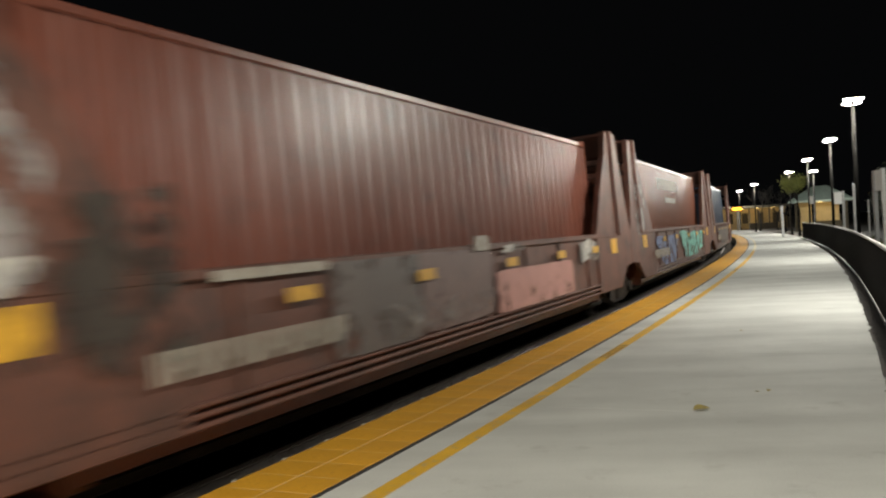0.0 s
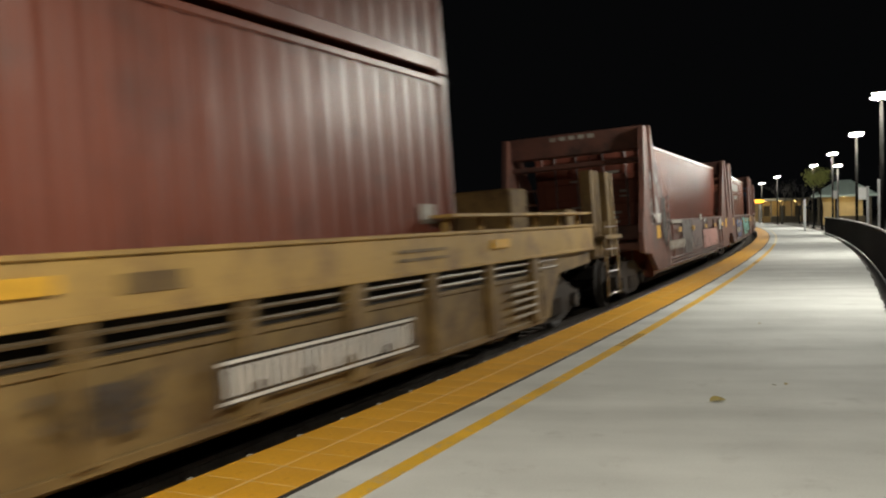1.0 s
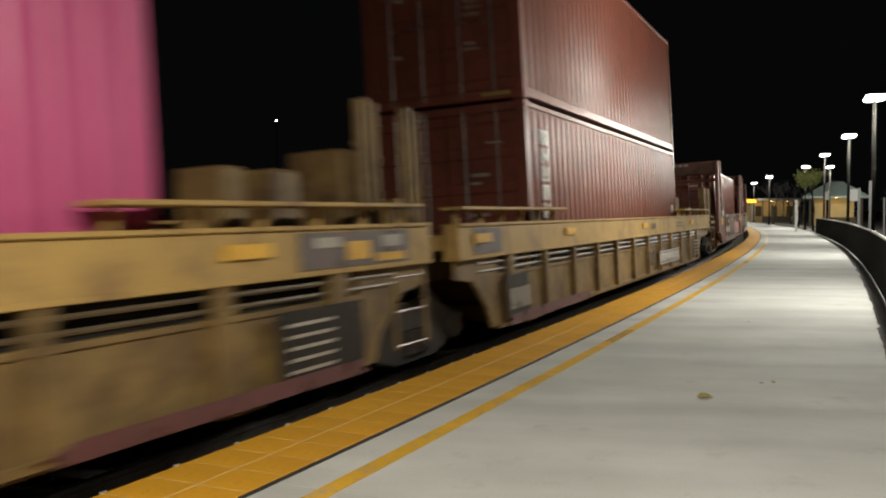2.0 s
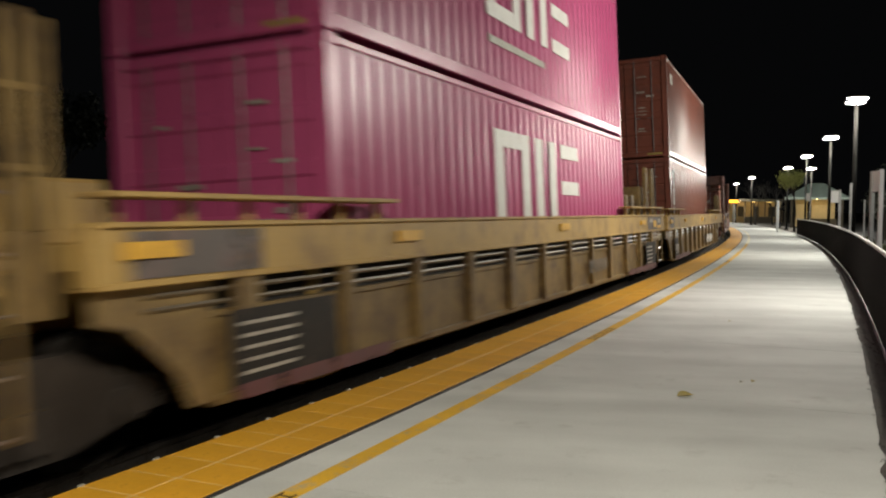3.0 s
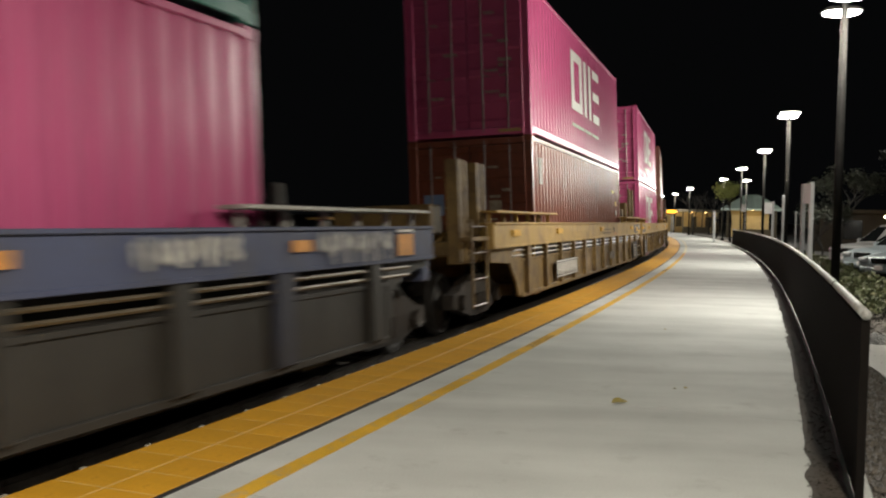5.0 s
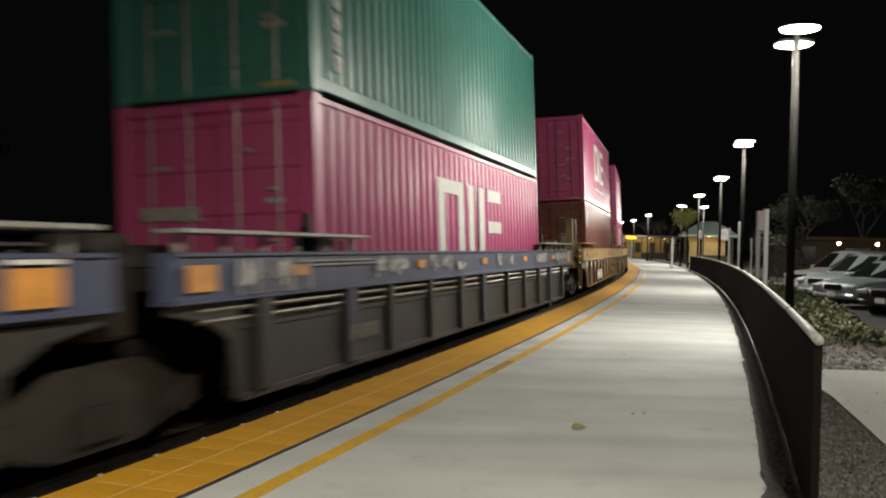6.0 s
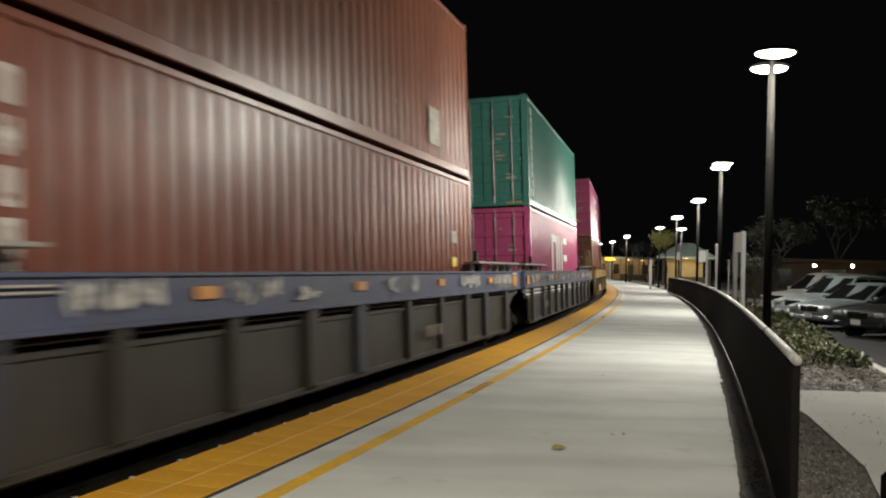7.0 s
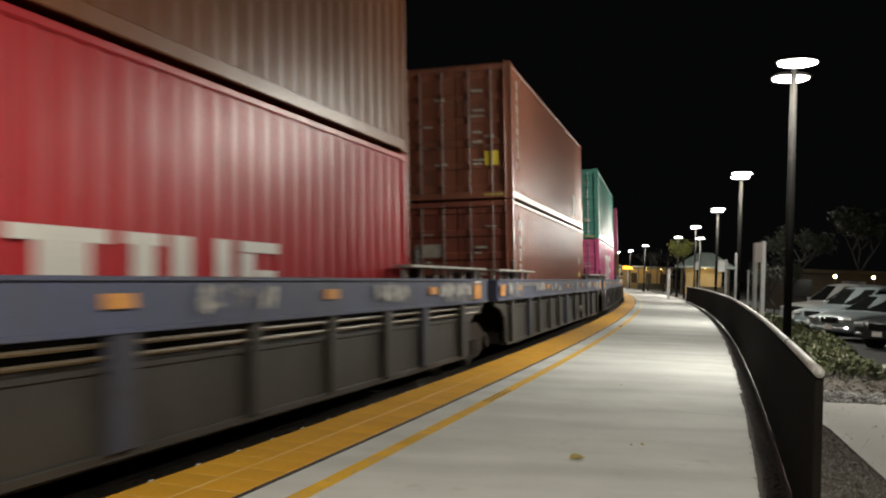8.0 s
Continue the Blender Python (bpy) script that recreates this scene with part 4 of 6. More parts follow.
# ---- well cars ----
def well_car(kind, front, back, half_front=9.35, half_back=9.35, piped=False):
    """A well car unit. front is its +y end, back its -y end; each is "joint" or "coupler". kind: tan or blue."""
    tan = kind == "tan"
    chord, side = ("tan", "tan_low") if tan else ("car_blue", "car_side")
    label = "dusty yellow well car with ribbed sides on steel trucks" if tan else "well car with a blue top chord and dark grey ribbed sides"
    car = thing("well_car", label, "railway car", "well cars of the train")
    y1 = 10.3 if front == "coupler" else half_front - 0.28
    y0 = -10.0 if back == "coupler" else -half_back + 0.28
    if not tan:
        y1 = 9.3 if front == "coupler" else y1
    zc0, zc1 = 1.18, 1.55
    for sx in (-1, 1):
        x = sx * 1.42
        # top chord: a box beam with a lip
        top = part("top_chord", boxes((x - 0.09, x + 0.09, y0, y1, zc0, zc1, 0.02)), chord, car)
        part("chord_cap", boxes((x - 0.115, x + 0.115, y0 + 0.05, y1 - 0.05, zc1 - 0.028, zc1 + 0.006, 0.006)), chord, top)
        part("chord_foot", boxes((x - 0.10, x + 0.10, y0 + 0.01, y1 - 0.01, zc0 - 0.01, zc0 + 0.03, 0.006)), chord, top)
        ps = 8.1
        # lower side sheet with its bottom angle
        z_top = 0.95 if tan or piped else 1.06
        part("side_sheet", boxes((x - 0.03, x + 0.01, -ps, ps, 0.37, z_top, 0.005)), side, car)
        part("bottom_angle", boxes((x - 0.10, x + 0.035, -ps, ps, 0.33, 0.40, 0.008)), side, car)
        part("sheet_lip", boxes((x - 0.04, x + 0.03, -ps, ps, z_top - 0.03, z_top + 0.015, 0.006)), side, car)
        if tan or piped:
            # inner plate, coloured near black to paint the shade behind the pipes
            part("inner_shade_sheet", boxes((x - sx * 0.14, x - sx * 0.125, -ps, ps, 0.36, zc0 + 0.1)), "grime", car)
        n = 12 if tan else 11
        for k in range(n):
            y = -ps + 0.35 + (2 * ps - 0.7) * k / (n - 1)
            wide = 0.11 if (k in (0, 4, 8, n - 1)) else 0.06
            painted = not tan and k in (1, 5, 9)
            if painted:
                y, wide = y + {1: 0.35, 5: -0.2, 9: -0.2}[k], 0.13
            bm = bmesh.new()
            shape = [(x + 0.0, 0.36), (x + sx * 0.085, 0.40), (x + sx * 0.085, zc0), (x, zc0)]
            prism(bm, shape, y - wide, y + wide, "y")
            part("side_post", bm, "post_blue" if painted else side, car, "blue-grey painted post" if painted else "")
        for z in ((1.02, 1.105) if tan or piped else (1.13,)):
            part("pipe", tubes(([(x + sx * 0.02, -ps - 0.6, z), (x + sx * 0.02, ps + 0.6, z)], 0.019 if tan or piped else 0.014), n=6), "pipe_brown" if tan or piped else "grime", car)
        # sheet that rises over the truck
        for sy, yend in ((-1, y0), (1, y1)):
            a = sy * ps
            bm = bmesh.new()
            shape = [(a, 0.37), (a, zc0 + 0.01), (yend - sy * 0.05, zc0 + 0.01), (yend - sy * 0.05, 0.98), (a + sy * 0.75, 0.92), (a + sy * 0.35, 0.60), (a + sy * 0.22, 0.37)]
            if not tan:
                # a short sheet that leaves the truck open to view
                shape = [(a, 0.37), (a, zc0 + 0.01), (yend - sy * 0.05, zc0 + 0.01), (yend - sy * 0.05, 1.10), (a + sy * 0.5, 1.02), (a + sy * 0.16, 0.86), (a + sy * 0.08, 0.37)]
            prism(bm, shape, x - 0.02, x + 0.02, "x")
            part("end_sheet", bm, side, car)
            # running board above the chord
            ya, yb = sorted((sy * 5.4, yend - sy * 0.15))
            board = boxes((sx * 1.26, sx * 1.53, ya, yb, 1.70, 1.735, 0.006))
            for q in range(6):
                yy = ya + 0.15 + (yb - ya - 0.3) * q / 5
                box(board, sx * 1.36 - 0.03, sx * 1.36 + 0.03, yy - 0.02, yy + 0.02, 1.54, 1.70, 0.004)
            bmesh.ops.recalc_face_normals(board, faces=board.faces)
            part("running_board", board, "tan" if tan else "board", car, "" if tan else "pale bare metal running board")
        # reflectors and painted plates
        for y in ((-8.7, -5.2, 0.3, 6.6) if tan else (-8.75, -7.1, -3.6, -0.29, 3.0, 6.24)):
            w = 0.24 if tan else 0.15
            part("reflector", boxes((x + sx * 0.09, x + sx * 0.1185, y - w, y + w, 1.34, 1.44, 0.001)), "reflector" if tan else "orange", car)
    # floor of the well, cross members, end decks
    part("well_floor", boxes((-1.3, 1.3, -6.6, 6.6, 0.27, 0.345, 0.01), (-1.38, 1.38, -6.9, -6.4, 0.27, 0.5, 0.01), (-1.38, 1.38, 6.4, 6.9, 0.27, 0.5, 0.01)), side, car)
    for sy, yend in ((-1, y0), (1, y1)):
        ya, yb = sorted((sy * 6.7, yend - sy * 0.1))
        deck = "tan" if tan else "grime"
        part("end_deck", boxes((-1.33, 1.33, ya, yb, 1.28, 1.44, 0.01)), deck, car)
        part("centre_sill", boxes((-0.35, 0.35, ya, yb, 0.86, 1.275, 0.02)), deck, car)
        part("well_end", boxes((-1.33, 1.33, sy * 6.62 - 0.05, sy * 6.62 + 0.05, 0.35, 1.3, 0.01)), deck, car)
    for sy, yend, end in ((1, y1, front), (-1, y0, back)):
        if tan:
            # boxes on the end deck
            if sy > 0:
                rows = ((6.90, 7.16, 0.62, 1.1, 2.03), (7.50, 7.86, 0.72, 1.1, 2.03), (8.50, 9.06, 0.50, 1.1, 2.25), (7.3, 7.5, -0.5, -0.2, 2.2), (7.05, 7.9, -1.1, -0.7, 2.0)) if end == "joint" else ((8.95, 9.62, -0.15, 0.75, 2.14),)
                for ya, yb, xa, xb, z in rows:
                    part("deck_box", boxes((xa, xb, ya, yb, 1.43, z, 0.03)), "tan_low", car)
            elif end == "joint":
                part("deck_box", boxes((-0.5, 0.4, -8.6, -7.9, 1.43, 1.9, 0.03)), "tan", car)
        else:
            yy = yend - sy * 1.6
            part("deck_box", boxes((-0.9, 0.2, yy - 0.35, yy + 0.35, 1.43, 1.66, 0.03)), "grime", car)
            part("guide", boxes((1.2, 1.26, sy * 6.35 - 0.06, sy * 6.35 + 0.06, 1.5, 1.95, 0.01), (1.16, 1.3, sy * 6.35 - 0.1, sy * 6.35 + 0.1, 1.5, 1.72, 0.01)), "grime", car)
        if end == "coupler":
            if tan:
                y = 11.75 if sy > 0 else -10.28
                ladder_frame(car, 1, y, 0.42, 2.42)
                part("end_box", boxes((-0.75, 0.75, y - 0.3, y + 0.25, 1.40, 1.84, 0.03)), "tan_low", car)
                part("end_beam", boxes((-1.2, 1.2, y - 0.5, y + 0.4, 1.1, 1.3, 0.02)), "tan_low", car)
                ya, yb = sorted((yend - sy * 0.2, y))
                part("draft_sill", boxes((-0.3, 0.3, ya, yb, 0.78, 1.095, 0.02)), "grime", car)
                truck(car, sy * 9.45, 0)
            else:
                part("end_beam", boxes((-1.35, 1.35, min(yend, yend + sy * 0.25), max(yend, yend + sy * 0.25), 0.9, 1.45, 0.02)), "car_blue", car)
                truck(car, sy * 8.75, 0)
            coupler(car, sy * (11.2 if tan else 9.45), sy)
        else:
            half = half_front if sy > 0 else half_back
            if sy < 0:
                truck(car, -half, 0)
            part("joint_casting", boxes((-0.35, 0.35, min(yend - sy * 0.3, sy * (half + 0.02)), max(yend - sy * 0.3, sy * (half + 0.02)), 0.80, 1.2, 0.04)), "grime", car)
            if tan and sy > 0:
                open_frame(car, 9.2, 0.45, 2.72)
            if not tan and sy < 0:
                part("joint_cover", boxes((0.80, 1.24, -half - 0.22, -half + 0.2, 0.96, 1.70, 0.03)), "truck_frame", car, "rusty brown cover of the hinge")
    return car


def side_bars(car, x, rows, mat, name="lettering", label=""):
    for a0, a1, z0, z1 in rows:
        part(name, boxes((x, x + 0.004, a0, a1, z0, z1, 0.001)), mat, car, label)


def number_row(car, y, z, h, n, x=1.508, mat="dim_white", plate=None, pitch=0.0):
    """Car numbers as plain bars, on a darker plate."""
    w = pitch / 1.25 if pitch else h * 0.6
    if plate:
        part("number_plate", boxes((x, x + 0.003, y - 0.08, y + n * w * 1.25 + 0.05, z - 0.06, z + h + 0.06, 0.001)), plate, car)
        side_bars(car, x + 0.0032, [(y - 0.06, y + n * w * 1.25 + 0.03, z - 0.045, z - 0.022), (y - 0.06, y + n * w * 1.25 + 0.03, z + h + 0.022, z + h + 0.045)], mat, "plate_border")
    for i in range(n):
        a = y + i * w * 1.25
        rows = [(a, a + w * 0.34, z, z + h), (a + w * 0.56, a + w * 0.92, z + h * (0.0, 0.3, 0.0)[i % 3], z + h)]
        side_bars(car, x + 0.0035, rows, mat)


def ragged(car, x, a0, a1, z0, z1, mat, label="", seed=0, wild=0.12, name="graffiti"):
    """A sprayed patch with an uneven outline."""
    rnd = random.Random(seed)
    cy, cz, hy, hz = (a0 + a1) / 2, (z0 + z1) / 2, (a1 - a0) / 2, (z1 - z0) / 2
    n = 72
    outline = []
    for i in range(n):
        t = 2 * math.pi * i / n
        c, q = math.cos(t), math.sin(t)
        p = 5 if wild > 0.12 else 22
        k = 1.0 / max(abs(c) ** p + abs(q) ** p, 1e-9) ** (1 / p)
        w = 1 - 0.25 * wild * rnd.random() - 0.45 * wild * (1 + math.sin(t * 3 + seed)) - 0.3 * wild * (1 + math.sin(t * 7 + 2 * seed))
        outline.append((cy + hy * c * k * w, max(z0, min(z1, cz + hz * q * k * w))))
    bm = bmesh.new()
    v0 = [bm.verts.new((x, a, b)) for a, b in outline]
    v1 = [bm.verts.new((x + 0.003, a, b)) for a, b in outline]
    bm.faces.new(v1)
    for i in range(n):
        j = (i + 1) % n
        bm.faces.new((v0[i], v0[j], v1[j], v1[i]))
    bmesh.ops.recalc_face_normals(bm, faces=bm.faces)
    part(name, bm, mat, car, label)


# ---- bulkhead cars ----
def bulkhead_car(patches):
    car = thing("bulkhead_well_car", "oxide red well car with tall end bulkheads and sprayed graffiti", "railway car", "bulkhead cars of the train")
    for sx in (-1, 1):
        x = sx * 1.42
        part("side_wall", boxes((x - 0.05, x + 0.02, -6.6, 6.6, 0.68, 1.55, 0.01), (x - 0.10, x + 0.06, -6.6, 6.6, 1.48, 1.56, 0.012)), "car_red", car)
        for z in (0.53, 0.60, 0.665):
            part("lower_rail", boxes((x - 0.06, x + 0.05, -6.9, 6.9, z, z + 0.036, 0.01)), "car_red", car)
        for k in range(9):
            y = -6.2 + k * 1.55
            part("side_rib", boxes((x + sx * 0.02, x + sx * 0.045, y - 0.04, y + 0.04, 0.7, 1.48, 0.006)), "car_red", car)
        for sy in (-1, 1):
            bm = bmesh.new()
            shape = [(sy * 5.3, 1.5), (sy * 5.3, 0.55), (sy * 6.9, 0.55), (sy * 7.5, 0.9), (sy * 8.2, 0.95), (sy * 8.2, 1.35), (sy * 7.8, 2.2), (sy * 7.5, 3.45), (sy * 6.7, 3.45), (sy * 6.5, 3.0), (sy * 6.05, 2.5), (sy * 5.5, 1.75)]
            prism(bm, shape, x - 0.05, x + 0.05, "x")
            part("gusset", bm, "car_red", car)
            part("gusset_flange", boxes((x - 0.09, x + 0.10, sy * 7.0 - 0.07, sy * 7.0 + 0.07, 1.5, 3.48, 0.02)), "car_red", car)
            part("reflector", boxes((x + sx * 0.05, x + sx * 0.056, sy * 6.55 - 0.22, sy * 6.55 + 0.22, 1.18, 1.45, 0.001)), "reflector", car)
        for y in (-3.93, -1.69, 0.83, 3.0, 5.0):
            part("reflector", boxes((x + sx * 0.094, x + sx * 0.098, y - 0.2, y + 0.2, 1.25, 1.36, 0.001)), "reflector", car)
    for sy in (-1, 1):
        part("top_beam", boxes((-1.38, 1.38, sy * 7.2 - 0.12, sy * 7.2 + 0.12, 3.0, 3.47, 0.03)), "car_red", car)
        part("middle_beam", boxes((-1.38, 1.38, sy * 7.2 - 0.08, sy * 7.2 + 0.08, 2.75, 2.86, 0.02)), "car_red", car)
        part("foot_beam", boxes((-1.38, 1.38, sy * 7.2 - 0.12, sy * 7.2 + 0.12, 1.2, 1.5, 0.02)), "car_red", car)
        for k in range(5):
            part("lettering", boxes((-0.5 + k * 0.2, -0.36 + k * 0.2, sy * 7.321, sy * 7.326, 3.34, 3.42, 0.001)), "dim_white", car)
        for z in (1.75, 2.05, 2.35):
            part("rung", tubes(([(-1.3, sy * 7.35, z), (-0.85, sy * 7.35, z)], 0.013), n=6), "car_red", car)
        part("end_deck", boxes((-1.36, 1.36, min(sy * 6.6, sy * 8.0), max(sy * 6.6, sy * 8.0), 1.0, 1.16, 0.02), (-0.3, 0.3, min(sy * 6.6, sy * 8.2), max(sy * 6.6, sy * 8.2), 0.78, 1.02, 0.02)), "car_red", car)
    # floor coloured near black, painting in the shade under the car
    part("well_floor", boxes((-1.12, 1.12, -6.6, 6.6, 0.27, 0.345, 0.01)), "grime", car)
    for i, (a0, a1, z0, z1, mat, text, *rough) in enumerate(patches):
        ragged(car, 1.478 + 0.004 * i, a0, a1, z0, z1, mat, text, seed=i * 7 + 3, wild=rough[0] if rough else 0.22)
    ragged(car, 1.476, -7.45, -6.15, 1.3, 2.95, "car_pale", "pale grey sprayed patch", seed=5, wild=0.3)
    ragged(car, 1.472, -7.4, -6.2, 1.5, 2.0, "spray_white", "white sprayed letters", seed=9, wild=0.3)
    number_row(car, -5.6, 0.88, 0.2, 14, x=1.515, mat="dim_white", pitch=0.163)
    return car


# ---- the train ----
ZF = 0.356


def ride(ob, s0, m=None):
    MOVING.append((ob, s0, m if m is not None else Matrix.Identity(4)))


def load(s0, lower, upper=None):
    ride(lower, s0, pose(0, 0, ZF))
    if upper is not None:
        ride(upper, s0, pose(0, 0, ZF + CH + 0.012))


def build_train():
    # oxide red bulkhead cars in front
    b1 = bulkhead_car([(-3.5, -1.75, 0.70, 1.53, "car_grey", "grey painted-out patch", 0.03), (-1.8, 0.2, 0.72, 1.53, "car_mauve", "dull mauve painted-out patch", 0.04),
                       (0.25, 3.65, 0.70, 1.22, "spray_pink", "dull pink paint patch", 0.03), (-4.95, -3.5, 1.46, 1.535, "dim_white", "white painted stripe", 0.01),
                       (0.5, 1.5, 1.42, 1.53, "spray_white", "white sprayed letters"), (3.9, 5.3, 1.10, 1.5, "spray_white", "white sprayed letters"), (-0.35, 0.12, 1.48, 1.66, "dim_white", "white sprayed spot", 0.05),
                       (-6.75, -5.0, 0.90, 1.95, "smudge", "black sprayed blot", 0.3), (-6.1, -5.2, 1.55, 2.15, "smudge", "black sprayed blot", 0.3), (-7.3, -6.3, 1.48, 1.72, "spray_white", "white sprayed letters"), (-2.9, 0.3, 0.72, 1.1, "spray_white_thin", "faint grey sprayed loops", 0.3)])
    coupler(b1, -8.1, -1)
    truck(b1, -7.9, 0)
    truck(b1, 8.1, 0)
    ride(b1, 9.57)
    load(9.57, container("rust", "oxide red corrugated container sunk low between bulkheads"))
    b2 = bulkhead_car([(-5.2, -1.2, 0.62, 1.48, "spray_blue", "blue sprayed graffiti"), (-1.2, 5.4, 0.62, 1.5, "spray_teal", "teal sprayed graffiti")])
    truck(b2, 8.2, 0)
    ride(b2, 25.75)
    load(25.75, container("rust2", "faded brown-red corrugated container with pale scuffs", [("lettering", "dim_white", "right", -2.2, 1.6, 2.25, 2.55), ("lettering", "dim_white", "right", -1.0, 1.0, 1.9, 2.05)]))
    b3 = bulkhead_car([(-5.2, 5.2, 0.62, 1.48, "car_grey", "grey painted-out patch")])
    truck(b3, 8.2, 0)
    ride(b3, 42.2)
    load(42.2, container("navy", "dark blue corrugated container"))

    # three yellow units
    t1 = well_car("tan", "coupler", "joint", half_back=9.65)
    number_row(t1, 1.84, 0.56, 0.19, 13, mat="white", pitch=0.195, plate="smudge")
    ragged(t1, 1.512, 0.3, 1.3, 0.5, 0.9, "smudge", "dark rubbed smudge", seed=3, wild=0.3, name="stain")
    side_bars(t1, 1.510, [(1.76, 4.4, 0.79, 0.81), (1.76, 4.4, 0.51, 0.53)], "grime")
    side_bars(t1, 1.515, [(-8.95, -8.1, 1.22, 1.50)], "car_grey", "paint_patch", "grey paint patch")
    side_bars(t1, 1.507, [(-8.0, -7.2, 0.42, 0.93)], "grime", "dark_panel", "dark painted panel")
    number_row(t1, -7.9, 0.52, 0.25, 4, x=1.512)
    side_bars(t1, 1.515, [(4.2, 5.2, 1.38, 1.41), (4.2, 5.2, 1.30, 1.33), (1.0, 1.5, 1.30, 1.42)], "tan_low")
    side_bars(t1, 1.507, [(6.9, 7.7, 0.86 - 0.09 * k, 0.89 - 0.09 * k) for k in range(5)], "dim_white")
    ragged(t1, 1.520, -8.0, -4.2, 0.335, 0.47, "maroon", "maroon rust-proofed sill", seed=12, wild=0.06, name="paint_patch")
    ride(t1, -12.78)
    load(-12.78, container("rust", "oxide red corrugated container with white lettering column", letter_column(-5.45, 2.52, 5, 0.215, 0.05, split=1.4) + [("label", "dim_white", "right", 5.3, 5.6, 1.3, 1.5)]),
         container("rust", "oxide red corrugated container with pale label", [("label", "dim_white", "right", -5.3, -4.7, 2.2, 2.5)]))
    t2 = well_car("tan", "joint", "joint", half_front=9.65, half_back=9.45)
    side_bars(t2, 1.507, [(-8.0, -6.6, 0.40, 0.95)], "grime", "dark_panel", "dark painted panel")
    side_bars(t2, 1.512, [(-7.9, -7.2, 0.84 - 0.085 * k, 0.865 - 0.085 * k) for k in range(5)], "dim_white")
    side_bars(t2, 1.515, [(-8.9, -7.6, 1.22, 1.50)], "car_grey", "paint_patch", "grey paint patch")
    number_row(t2, 1.8, 0.58, 0.22, 8, mat="faint_mark")
    ragged(t2, 1.520, 4.9, 8.1, 0.335, 0.46, "maroon", "maroon rust-proofed sill", seed=14, wild=0.06, name="paint_patch")
    ragged(t2, 1.520, -8.0, -5.6, 0.335, 0.45, "maroon", "maroon rust-proofed sill", seed=15, wild=0.06, name="paint_patch")
    ride(t2, -32.10, pose(0, 0, 0.02))
    pink_marks = emblem(-1.95, 0.97, 1.36) + [("lettering", "dim_white", "right", -1.9, 0.6, 0.62, 0.72)]
    load(-32.10, container("pink", "bright magenta corrugated container with white emblem", emblem(-1.85, 0.98, 1.42)),
         container("pink", "bright magenta corrugated container with white emblem", pink_marks))
    t3 = well_car("tan", "joint", "coupler", half_front=9.45)
    number_row(t3, -5.5, 0.55, 0.22, 13, mat="white", plate="grime")
    number_row(t3, 1.6, 0.58, 0.2, 6, mat="faint_mark")
    side_bars(t3, 1.515, [(0.4, 1.9, 1.36, 1.39), (0.4, 1.9, 1.27, 1.30), (2.3, 2.7, 1.30, 1.42)], "tan_low")
    ride(t3, -51.02, pose(0, 0, 0.045))
    load(-51.02, container("rust", "oxide red corrugated container with blue door label", [("label", "dim_white", "right", -5.5, -5.25, 2.0, 2.5), ("label", "label_blue", "door", -0.95, -0.55, 1.45, 1.85), ("label", "reflector", "right", 4.45, 4.8, 2.13, 2.22), ("label", "reflector", "right", 5.02, 5.36, 1.76, 1.89), ("label", "dim_white", "right", 5.04, 5.4, 1.49, 1.62), ("lettering", "dim_white", "door", 0.35, 0.6, 1.5, 1.7), ("lettering", "dim_white", "door", 0.2, 0.85, 1.2, 1.26)]),
         container("pink", "bright magenta corrugated container with white emblem", emblem(-1.78, 1.0, 1.38) + [("lettering", "dim_white", "right", -1.76, -0.2, 0.60, 0.68), ("lettering", "dim_white", "right", 0.0, 0.9, 0.60, 0.68), ("lettering", "dim_white", "right", 1.1, 2.1, 0.60, 0.68)]))

    for t in (t2, t3):
        side_bars(t, 1.509, [(6.9, 8.05, 0.42, 0.94)], "grime", "dark_panel", "dark painted panel")
        side_bars(t, 1.514, [(7.0, 7.6, 0.82 - 0.085 * k, 0.845 - 0.085 * k) for k in range(5)], "dim_white")
        side_bars(t, 1.515, [(7.2, 8.9, 1.22, 1.50)], "car_grey", "paint_patch", "grey paint patch")
        side_bars(t, 1.522, [(7.4, 7.75, 1.38, 1.46), (8.4, 8.75, 1.36, 1.46)], "dim_white", "label")
        side_bars(t, 1.522, [(7.85, 8.2, 1.27, 1.42), (8.3, 8.8, 1.24, 1.31)], "reflector", "label", "yellow label")
    # three blue and grey units
    for i, s0 in enumerate((-72.70, -91.51, -110.45)):
        u = well_car("blue", "coupler" if i == 0 else "joint", "joint", 9.42, 9.42, piped=i != 1)
        rnd = random.Random(90 + i)
        for k, (a0, a1) in enumerate(((-5.25, -4.25), (-3.3, -2.35), (-8.3, -7.4), (4.1, 5.2), (0.6, 1.7), (6.5, 8.0))):
            p = a0
            while p < a1:
                w = rnd.uniform(0.07, 0.2)
                ragged(u, 1.540, p, p + w, 1.24 + rnd.uniform(0, 0.08), 1.535 - rnd.uniform(0, 0.05), "spray_white", "pale sprayed scribbles", seed=rnd.randrange(900), wild=0.3)
                p += w * rnd.uniform(0.85, 1.25)
        ragged(u, 1.540, -2.05, -1.45, 1.26, 1.42, "spray_white", "pale sprayed stroke", seed=4 + i, wild=0.4)
        side_bars(u, 1.540, [(-7.2, -5.3, 1.465, 1.48), (-7.2, -5.3, 1.425, 1.44)], "dim_white")
        for y0 in (-8.25, 6.75):
            side_bars(u, 1.5405, [(y0 + 0.21 * k, y0 + 0.21 * k + (0.05, 0.09, 0.04)[k % 3], 1.21, 1.50) for k in range(7)], "faint_stripe", "stripe", "faint pale vertical stripe")
